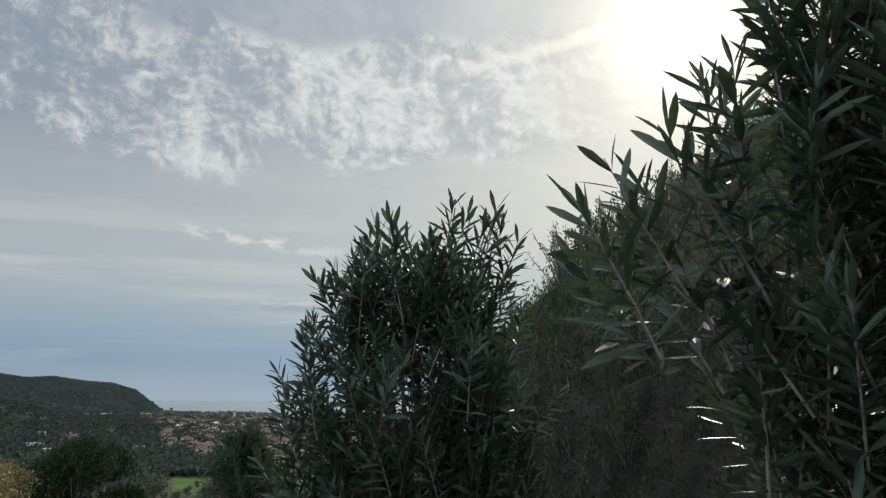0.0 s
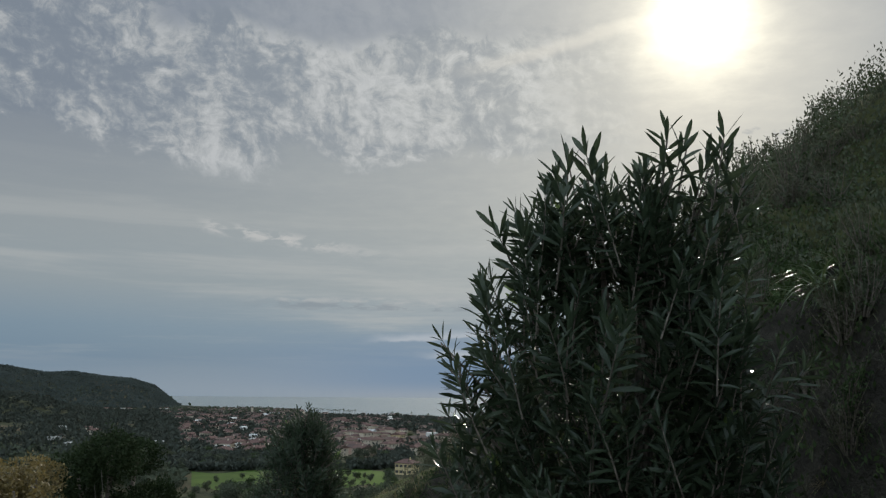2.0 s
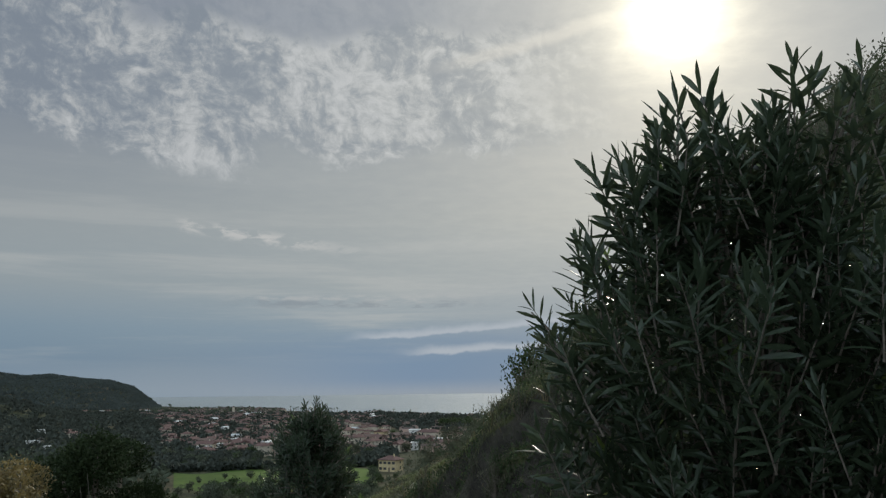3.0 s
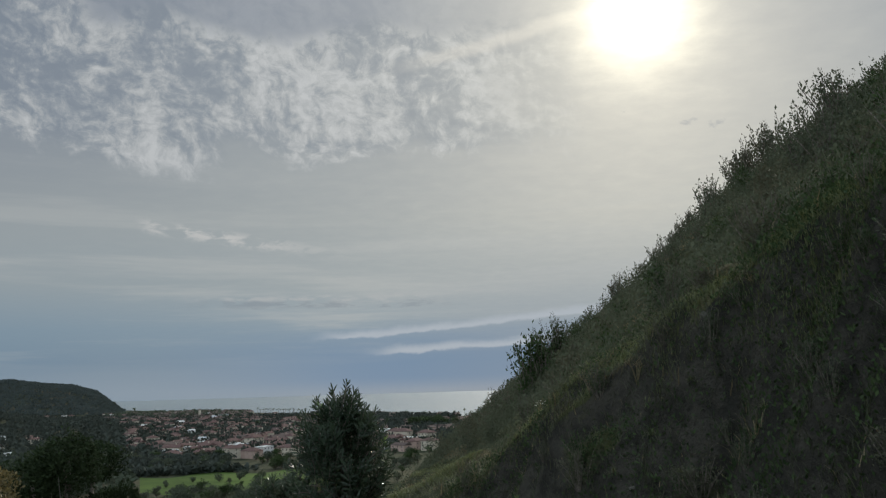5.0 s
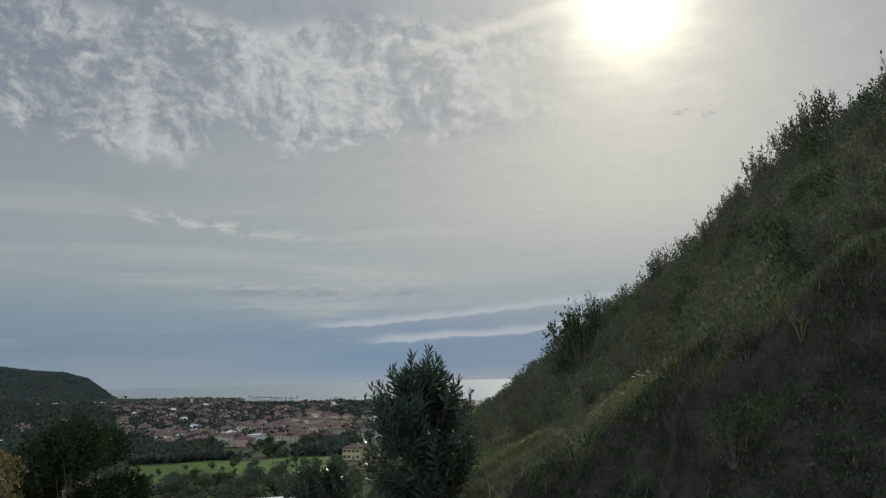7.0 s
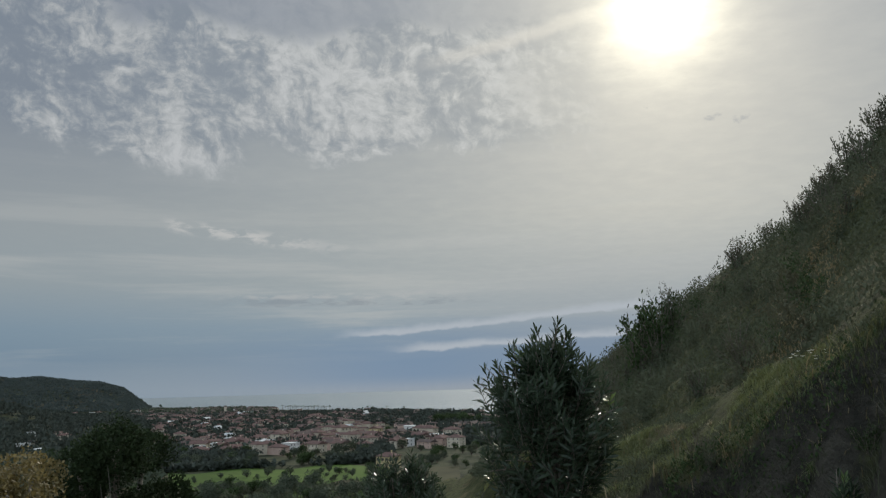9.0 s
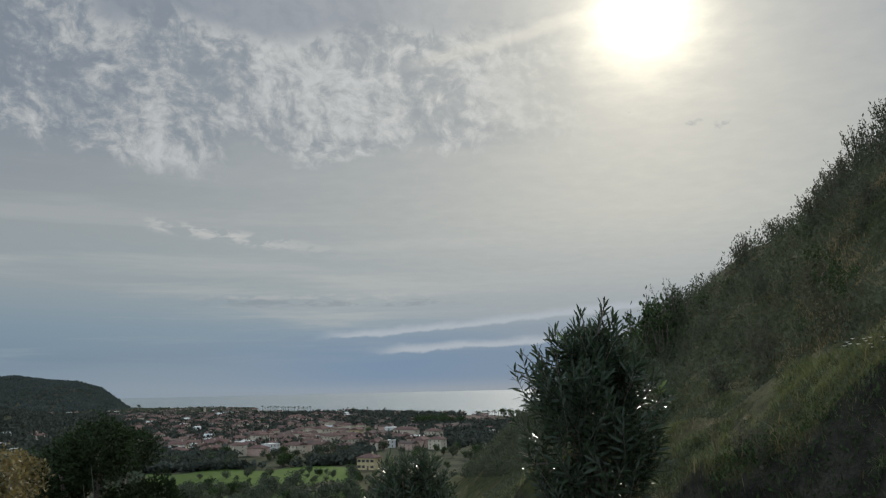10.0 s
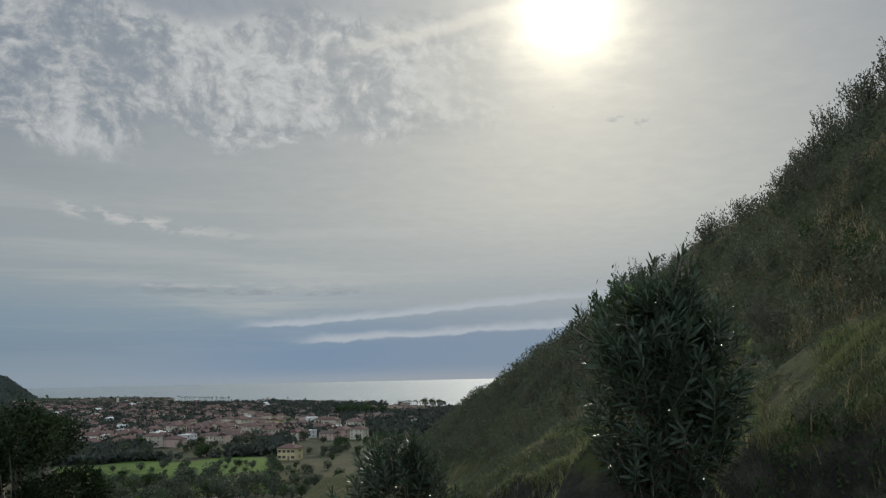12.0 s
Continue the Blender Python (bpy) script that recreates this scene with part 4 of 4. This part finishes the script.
def field(name, label, az0, az1, r0, r1, mat, seed, lift=0.12):
    verts, faces, na, nr = [], [], 40, 12
    for i in range(nr + 1):
        for k in range(na + 1):
            az = az0 + (az1 - az0) * k / na
            a, b = r0 + 9 * math.sin(az * 1.7 + seed), r1 + 10 * math.sin(az * 1.1 + 2 * seed)
            x, y = polar(az, a + (b - a) * i / nr)
            verts.append((x, y, ground_at(x, y) + lift))
    for i in range(nr):
        for k in range(na):
            a = i * (na + 1) + k
            faces.append((a, a + 1, a + na + 2, a + na + 1))
    return tagged(new(name, mesh_of(name, verts, faces, mat, True)), label, "field", kind="structure")


field("ground_field", "bright green meadow in the valley", -22.0, -8.8, 408, 492, FIELD, 1.0)
field("ground_field", "narrow green strip of meadow among olive trees", -19.5, -8.5, 352, 386, FIELD, 2.3)
field("ground_field", "dry brown meadow in the valley", -8.9, -3.2, 360, 455, MEADOW, 3.1)
field("ground_field", "ploughed pale field below the ridge", -27.0, -21.0, 600, 690, MEADOW, 4.4)


def crown_tree(seed, mat, tall, wide, leaves, leaf, lobes=9, trunk=0.25):
    """Trunk with limbs, and a crown of leaf clumps: two meshes."""
    rnd, verts, faces, places = random.Random(seed), [], [], []
    rng = np.random.default_rng(seed)
    fork = Vector((0, 0, tall * trunk))
    tube(verts, faces, [(0, 0, -0.3), (0.02 * tall, 0, tall * trunk * 0.5), fork], [0.045 * tall, 0.035 * tall, 0.03 * tall], 7)
    for i in range(lobes):
        a = math.tau * i / lobes + rnd.uniform(-0.4, 0.4)
        r = wide * rnd.uniform(0.1, 0.36)
        mid = Vector((r * math.cos(a), r * math.sin(a), tall * rnd.uniform(0.3 + 0.4 * trunk, 0.86)))
        tube(verts, faces, [fork, fork.lerp(mid, 0.55) + Vector((0, 0, -0.03 * tall)), mid], [0.02 * tall, 0.013 * tall, 0.005 * tall], 5)
        size = wide * rnd.uniform(0.16, 0.3)
        n = leaves // lobes
        v = rng.normal(size=(n, 3))
        v /= np.linalg.norm(v, axis=1, keepdims=True)
        v *= (size * rng.uniform(0.45, 1.0, n) ** 0.5 * (1 + 0.25 * np.sin(5 * v[:, 0] + i) * np.cos(4 * v[:, 1])))[:, None]
        places.append(v * (1, 1, 0.85) + np.array(mid))
    return mesh_of("trunk", verts, faces, BARK, True), diamonds(np.concatenate(places), leaf, seed, mat, "crown", 0.1, 0.6)


def plant_tree(name, parts, x, y, size, turn, label, category="tree", group="", lift=0.0):
    thing = tagged(new(name), label, category, group)
    thing.matrix_basis = pose(x, y, ground_at(x, y) + lift, 0, 0, turn) @ Matrix.Scale(size, 4)
    attach("trunk", parts[0], thing)
    attach("crown", parts[1], thing)
    return thing


# the two trees that stand below the path
gx, gy = -23.0, 45.0
base = ground_at(gx, gy)
oak = plant_tree("evergreen_tree", crown_tree(301, OAK_LEAF, 1.12 * (-2.5 - base), 6.5, 60000, 0.16, 19, 0.3), gx, gy, 1.0, 30, "broad dark evergreen tree with a dense uneven crown")
for k, (bx, bz) in enumerate(((0.6, -4.9), (0.9, -4.2), (-2.3, -4.6))):
    verts, faces = [], []
    tube(verts, faces, [(bx, -3.2, bz - base - 3.0), (bx + 0.15, -3.5, bz - base - 1.0), (bx + 0.05, -3.6, bz - base)], [0.03, 0.022, 0.01], 5)
    attach("dead_branch", mesh_of("dead_branch", verts, faces, STONE), oak, pose(0, 0, 0, 0, 0, -30), "bare pale dead branch")
gx, gy = -25.0, 38.5
base = ground_at(gx, gy)
plant_tree("yellowing_tree", crown_tree(302, REED, -2.7 - base, 7.0, 24000, 0.17, 15, 0.3), gx, gy, 1.0, 0, "golden yellow leafy tree beside the evergreen")

ORCHARD = [crown_tree(310 + i, m, 5.0, w, 900, 0.5, 11, 0.08) for i, (m, w) in enumerate(((OLIVE_LEAF, 5.6), (DARK_LEAF, 5.0), (OLIVE_LEAF, 6.4), (SHRUB, 5.2)))]
TREE_LABELS = ("rounded grey-green olive tree in the valley", "dark green round-crowned tree in the valley", "wide grey-green olive tree in the valley", "mid-green leafy tree in the valley")
rnd = random.Random(5)


def valley_trees(count, az0, az1, r0, r1, low, high, kinds=(0, 1, 2, 3)):
    for i in range(count):
        x, y = polar(rnd.uniform(az0, az1), math.sqrt(rnd.uniform(r0 * r0, r1 * r1)))
        k = rnd.choice(kinds)
        plant_tree("valley_tree", ORCHARD[k], x, y, rnd.uniform(low, high), rnd.uniform(0, 360), TREE_LABELS[k], group="trees of the valley")


valley_trees(80, -24, -9, 300, 400, 0.7, 1.5)
valley_trees(26, -21, -9.5, 405, 470, 0.45, 0.9)
valley_trees(14, -9.5, -3, 325, 364, 0.6, 1.1)
valley_trees(5, -9.2, -8.4, 400, 470, 0.8, 1.2)
valley_trees(26, -7.6, -1, 330, 520, 0.6, 1.1)
valley_trees(9, -9.5, -6.6, 330, 430, 0.5, 0.8)
valley_trees(60, -24, -9.4, 498, 585, 0.9, 1.6, (0, 2, 3, 1))
valley_trees(16, -6.2, 0, 498, 585, 0.9, 1.6, (1, 3, 1, 0))
valley_trees(40, -35, -24, 280, 560, 0.8, 1.6)
valley_trees(40, -24, 4, 590, 1250, 0.8, 1.6, (1, 1, 3))
valley_trees(16, -4.4, -1.4, 900, 960, 1.7, 2.4, (1,))


def woods(name, label, count, az0, az1, r0, r1, mat, seed, size, thin=-0.8):
    """Far woods: crowns of a few dozen leaf clumps each, in one mesh."""
    rng = np.random.default_rng(seed)
    az, r = np.radians(rng.uniform(az0, az1, count)), np.sqrt(rng.uniform(r0 * r0, r1 * r1, count))
    x, y = r * np.sin(az), r * np.cos(az)
    z = height(x, y)
    ok = (z > SEA + 1) & (rumple(x, y, 70, seed) > thin)
    x, y, z = x[ok], y[ok], z[ok]
    per = 15
    v = rng.normal(size=(len(x), per, 3))
    v /= np.linalg.norm(v, axis=2, keepdims=True)
    big = size * rng.uniform(0.5, 1.2, (len(x), 1, 1))
    places = np.stack([x, y, z], -1)[:, None] + v * big * (1, 1, 0.8) + np.array([0, 0, 1.0]) * big * 0.8
    return tagged(new(name, diamonds(places.reshape(-1, 3), size * 0.95, seed, mat, name, 0.1, 0.75)), label, "woods", kind="stuff")


# the cape's crowns carry the haze over the bay in their leaf colour
woods("far_woods", "dark woods covering the cape across the bay, distance haze in their leaf colour", 19000, -48, -22.9, 1900, 2700, HAZED_CAPE_LEAF, 401, 3.0)
woods("ridge_woods", "dark scrub and trees on the low ridge", 7000, -48, -23, 560, 1500, HAZED_GARDEN_LEAF, 402, 2.9, -0.8)
woods("plain_scrub", "hedges and gardens among the houses of the plain", 7600, -24, 6, 600, 1380, HAZED_GARDEN_LEAF, 403, 3.1)
woods("shore_woods", "dark gardens and trees behind the far shore", 1300, -24, -15, 1250, 2000, OLIVE_LEAF, 407, 3.4)
woods("valley_woods", "dark orchards and woods filling the side valley", 1500, -46, -22.5, 230, 640, OLIVE_LEAF, 405, 2.9, -0.3)
woods("tree_belt", "belt of grey-brown trees between meadow and town", 2600, -24, -7.6, 496, 590, HAZED_GARDEN_LEAF, 406, 2.6)
woods("valley_scrub", "scrub on the slope below the path", 1500, -45, 0, 120, 400, SHRUB, 404, 1.6)

# ---- houses ----
WALLS = [material(n, a, b, 0.4, 0.9, space="World", fine=3.0, gloss=0.1) for n, a, b in (("cream_plaster", (0.4, 0.34, 0.26), (0.52, 0.45, 0.35)), ("pink_plaster", (0.36, 0.25, 0.2), (0.46, 0.33, 0.27)),
         ("white_plaster", (0.5, 0.48, 0.45), (0.64, 0.62, 0.58)), ("ochre_plaster", (0.42, 0.33, 0.18), (0.52, 0.42, 0.25)))]
TILES = [material(n, a, b, 0.7, 0.9, space="World", fine=5.0, gloss=0.05) for n, a, b in (("clay_tiles", (0.09, 0.056, 0.049), (0.155, 0.097, 0.084)), ("old_clay_tiles", (0.075, 0.056, 0.05), (0.125, 0.092, 0.08)))]
GLASS = material("window_glass", (0.03, 0.035, 0.04), (0.06, 0.065, 0.07), 1.0, 0.15)
SHUTTER = material("brown_shutter", (0.09, 0.06, 0.04), (0.14, 0.1, 0.07), 3.0, 0.7)
CONCRETE = material("pale_roof", (0.34, 0.34, 0.33), (0.52, 0.52, 0.5), 0.5, 0.8)


def box_mesh(name, x0, x1, y0, y1, z0, z1, mat):
    v = [(x, y, z) for z in (z0, z1) for x, y in ((x0, y0), (x1, y0), (x1, y1), (x0, y1))]
    return mesh_of(name, v, [(3, 2, 1, 0), (4, 5, 6, 7), (0, 1, 5, 4), (1, 2, 6, 5), (2, 3, 7, 6), (3, 0, 4, 7)], mat)


def roof_mesh(w, d, z, rise, hip, mat, eave=0.6, thick=0.22):
    a, b = w / 2 + eave, d / 2 + eave
    r = a - (b * 0.9 if hip else 0.0)
    low = [(-a, -b, z), (a, -b, z), (a, b, z), (-a, b, z)]
    top = [(-a, -b, z + thick), (a, -b, z + thick), (a, b, z + thick), (-a, b, z + thick), (-r, 0, z + rise), (r, 0, z + rise)]
    f = [(3, 2, 1, 0), (0, 1, 5, 4), (1, 2, 6, 5), (2, 3, 7, 6), (3, 0, 4, 7), (4, 5, 9, 8), (6, 7, 8, 9), (5, 6, 9), (7, 4, 8)]
    return mesh_of("roof", low + top, f, mat)


WINDOW = box_mesh("window", -0.5, 0.5, -0.06, 0.06, 0.0, 1.35, GLASS)
LEAF = box_mesh("shutter", -0.24, 0.24, -0.04, 0.04, 0.0, 1.4, SHUTTER)
DOOR = box_mesh("door", -0.55, 0.55, -0.06, 0.06, 0.0, 2.2, SHUTTER)


def house(w, d, floors, wall, tile, hip, label, x=0.0, y=0.0, turn=0.0, flat=False, shutters=False, bays=3, category="house", group="houses of the town"):
    thing = tagged(new("house"), label, category, group)
    top = 3.05 * floors
    attach("wall", box_mesh("wall", -w / 2, w / 2, -d / 2, d / 2, -2.5, top, wall), thing)
    if flat:
        attach("roof", box_mesh("roof", -w / 2 - 0.25, w / 2 + 0.25, -d / 2 - 0.25, d / 2 + 0.25, top, top + 0.35, CONCRETE), thing)
    else:
        roof = attach("roof", roof_mesh(w, d, top, 0.26 * d, hip, tile), thing)
        attach("chimney", box_mesh("chimney", w * 0.18, w * 0.18 + 0.7, -0.9, -0.3, top + 0.1, top + 0.26 * d + 0.9, wall), roof)
    for f in range(floors):
        for k in range(bays):
            px = -w / 2 + w * (k + 0.5) / bays
            for side in (-1, 1):
                if f == 0 and k == bays // 2 and side < 0:
                    attach("door", DOOR, thing, Matrix.Translation((px, side * d / 2, 0.0)))
                    continue
                if side > 0 and (not shutters):
                    continue
                pane = attach("window", WINDOW, thing, Matrix.Translation((px, side * d / 2, 3.05 * f + 0.95)))
                if shutters:
                    attach("shutter", LEAF, pane, Matrix.Translation((-0.76, -0.03, 0)))
                    attach("shutter", LEAF, pane, Matrix.Translation((0.76, -0.03, 0)))
        for side in (-1, 1):
            attach("window", WINDOW, thing, Matrix.Translation((side * w / 2, 0.1 * d, 3.05 * f + 0.95)) @ pose(0, 0, 0, 0, 0, 90))
    thing.matrix_basis = pose(x, y, ground_at(x, y), 0, 0, turn)
    return thing


# the yellow house that stands alone in front of the town
house(10.6, 8.8, 2, WALLS[3], TILES[0], True, "two-storey yellow house with a clay-tiled hip roof", -64.4, 464, -22, shutters=True, bays=4)
house(16, 6, 1, WALLS[2], TILES[0], False, "low white farm building with a flat pale roof", *polar(-14.3, 312), 12, flat=True, bays=6, category="building", group="")
house(9, 5, 1, WALLS[2], TILES[0], False, "small white flat-roofed shed beside the farm building", *polar(-12.4, 309), 8, flat=True, bays=4, category="building", group="")

MODELS = []
for i, (w, d, floors, wall, tile, hip, flat, label) in enumerate((
        (12, 9, 2, 0, 0, False, False, "cream two-storey house with a clay-tiled gable roof"), (15, 10, 2, 1, 0, True, False, "pink two-storey house with a clay-tiled hip roof"),
        (10, 9, 1, 2, 1, True, False, "small white house with an old clay-tiled hip roof"), (20, 10, 2, 1, 1, False, False, "long pink terrace with a weathered clay roof"),
        (14, 11, 3, 0, 0, True, False, "three-storey cream house with a clay hip roof"), (11, 9, 2, 3, 0, False, False, "ochre house with a clay-tiled gable roof"),
        (13, 10, 2, 2, 0, False, True, "white flat-roofed house in the town"), (17, 9, 1, 0, 1, False, False, "low cream house with a weathered clay roof"))):
    MODELS.append(house(w, d, floors, WALLS[wall], TILES[tile], hip, label, *polar(-20 + 2.3 * i, 640 + 25 * i), 15 * i, flat=flat))

rnd = random.Random(12)
taken = []


def town(count, az0, az1, r0, r1, kinds, gap=14.0, low=0.5, high=0.72):
    made, tries = 0, 0
    while made < count and tries < 6000:
        tries += 1
        x, y = polar(rnd.uniform(az0, az1), rnd.uniform(r0, r1))
        if (y + 1.12 * x - 1205) / 1.5 > -25 or any(abs(x - p) < gap and abs(y - q) < gap for p, q in taken) or math.hypot(x + 64, y - 464) < 28:
            continue
        taken.append((x, y))
        copy_thing(MODELS[rnd.choice(kinds)], pose(x, y, ground_at(x, y), 0, 0, rnd.choice((-35, 55, -25, 60, -40, 150)) + rnd.uniform(-8, 8)) @ Matrix.Scale(rnd.uniform(low, high), 4))
        made += 1


town(75, -21, -3, 590, 720, (0, 1, 3, 4, 0, 1, 6), 14, 0.65, 0.95)
town(90, -23, -8, 720, 1250, (0, 1, 2, 3, 4, 5, 7, 1, 0), 12)
town(45, -9, 4, 640, 1120, (0, 1, 2, 3, 5, 6, 7), 17)
town(26, -24, -15, 1250, 1700, (0, 1, 3, 4, 6), 17)
town(10, -31, -23, 640, 900, (2, 6, 7, 0), 22)
for az, r in ((-27.4, 1840), (-27.0, 1850), (-26.4, 1860), (-26.0, 1830), (-23.9, 1750), (-23.4, 1790), (-24.3, 1700)):
    x, y = polar(az, r)
    copy_thing(MODELS[rnd.choice((6, 2, 0))], pose(x, y, ground_at(x, y), 0, 0, rnd.uniform(-20, 20)) @ Matrix.Scale(0.75, 4))

# the far quarter, too small to tell house from house
def far_quarter(count, az0, az1, r0, r1, seed, mat, tile):
    rnd = random.Random(seed)
    verts, faces, low = [], [], 0
    tops = []
    for i in range(count):
        x, y = polar(rnd.uniform(az0, az1), rnd.uniform(r0, r1))
        if (y + 1.12 * x - 1205) / 1.5 > -25:
            continue
        w, d, h, z, a = rnd.uniform(2.8, 5.5), rnd.uniform(2.4, 3.6), rnd.uniform(3, 6), ground_at(x, y), radians(rnd.choice((-35, 55, -25, 60)))

        def at(u, v, k):
            return (x + u * math.cos(a) - v * math.sin(a), y + u * math.sin(a) + v * math.cos(a), z + k)

        n = len(verts)
        verts += [at(u, v, k) for k in (-2, h) for u, v in ((-w, -d), (w, -d), (w, d), (-w, d))]
        faces += [(n, n + 1, n + 5, n + 4), (n + 1, n + 2, n + 6, n + 5), (n + 2, n + 3, n + 7, n + 6), (n + 3, n, n + 4, n + 7)]
        tops.append([at(u, v, k) for u, v, k in ((-w - 0.4, -d - 0.4, h), (w + 0.4, -d - 0.4, h), (w + 0.4, d + 0.4, h), (-w - 0.4, d + 0.4, h), (-w - 0.4, 0, h + 1.5), (w + 0.4, 0, h + 1.5))])
    split = len(faces)
    for t in tops:
        n = len(verts)
        verts += t
        faces += [(n, n + 1, n + 5, n + 4), (n + 2, n + 3, n + 4, n + 5), (n + 1, n + 2, n + 5), (n + 3, n, n + 4), (n + 3, n + 2, n + 1, n)]
    mesh = mesh_of("far_town", verts, faces, mat, False, tile, split)
    return tagged(new("far_town", mesh), "crowd of distant clay-roofed houses by the shore", "town", kind="stuff")


far_quarter(230, -23, -9, 700, 1300, 71, WALLS[0], TILES[0])
far_quarter(130, -22.5, 3, 700, 1500, 72, WALLS[1], TILES[1])
far_quarter(24, -24, -8, 700, 1500, 73, WALLS[2], CONCRETE)

far_quarter(260, -24, -15, 1150, 1900, 74, WALLS[0], TILES[1])

# a bell tower
tower = tagged(new("bell_tower"), "slender cream church tower above the roofs", "tower")
tx, ty = polar(-18.3, 1320)
attach("wall", box_mesh("wall", -1.8, 1.8, -1.8, 1.8, -1, 13, WALLS[0]), tower)
attach("roof", mesh_of("roof", [(-2.1, -2.1, 13), (2.1, -2.1, 13), (2.1, 2.1, 13), (-2.1, 2.1, 13), (0, 0, 16)], [(3, 2, 1, 0), (0, 1, 4), (1, 2, 4), (2, 3, 4), (3, 0, 4)], TILES[1]), tower)
tower.matrix_basis = pose(tx, ty, ground_at(tx, ty), 0, 0, 20)


# ---- palms and pines along the shore ----
def palm():
    rnd = random.Random(2)
    verts, faces = [], []
    tube(verts, faces, [(0, 0, -0.4), (0.15, 0, 3.5), (0.1, 0.1, 7.6)], [0.32, 0.24, 0.2], 7)
    trunk = mesh_of("trunk", verts, faces, BARK, True)
    verts, faces = [], []
    for i in range(26):
        a, s = math.tau * i / 26 * 3.1, rnd.uniform(0.35, 1.9)
        blade(verts, faces, Vector((0.1, 0.1, 7.5)), (math.cos(a) * math.sin(s), math.sin(a) * math.sin(s), math.cos(s)), rnd.uniform(1.9, 2.7), 0.5, 0.3)
    return trunk, mesh_of("crown", verts, faces, DARK_LEAF)


PALM = palm()
rnd = random.Random(8)
for az0, az1, count in ((-14.6, -11.4, 24), (-0.3, 3.0, 22), (-9.5, -6, 4)):
    for i in range(count):
        az = az0 + (az1 - az0) * (i + rnd.uniform(0.1, 0.9)) / count
        t = math.tan(radians(az))
        y = 1110 / (1 + 1.12 * t)
        plant_tree("palm_tree", PALM, y * t, y, rnd.uniform(0.95, 1.3), rnd.uniform(0, 360), "tall thin palm on the shore", "palm", "palms along the shore")
for az, size in ((-23.5, 2.0), (-22.3, 1.7), (-17, 1.6), (-8.5, 1.7), (-4.6, 1.5), (1.6, 2.2), (2.1, 2.1), (2.6, 2.0)):
    t = math.tan(radians(az))
    y = 1150 / (1 + 1.12 * t)
    plant_tree("shore_pine", ORCHARD[1], y * t, y, size, 40 * size, "dark pine by the shore", group="pines by the shore")
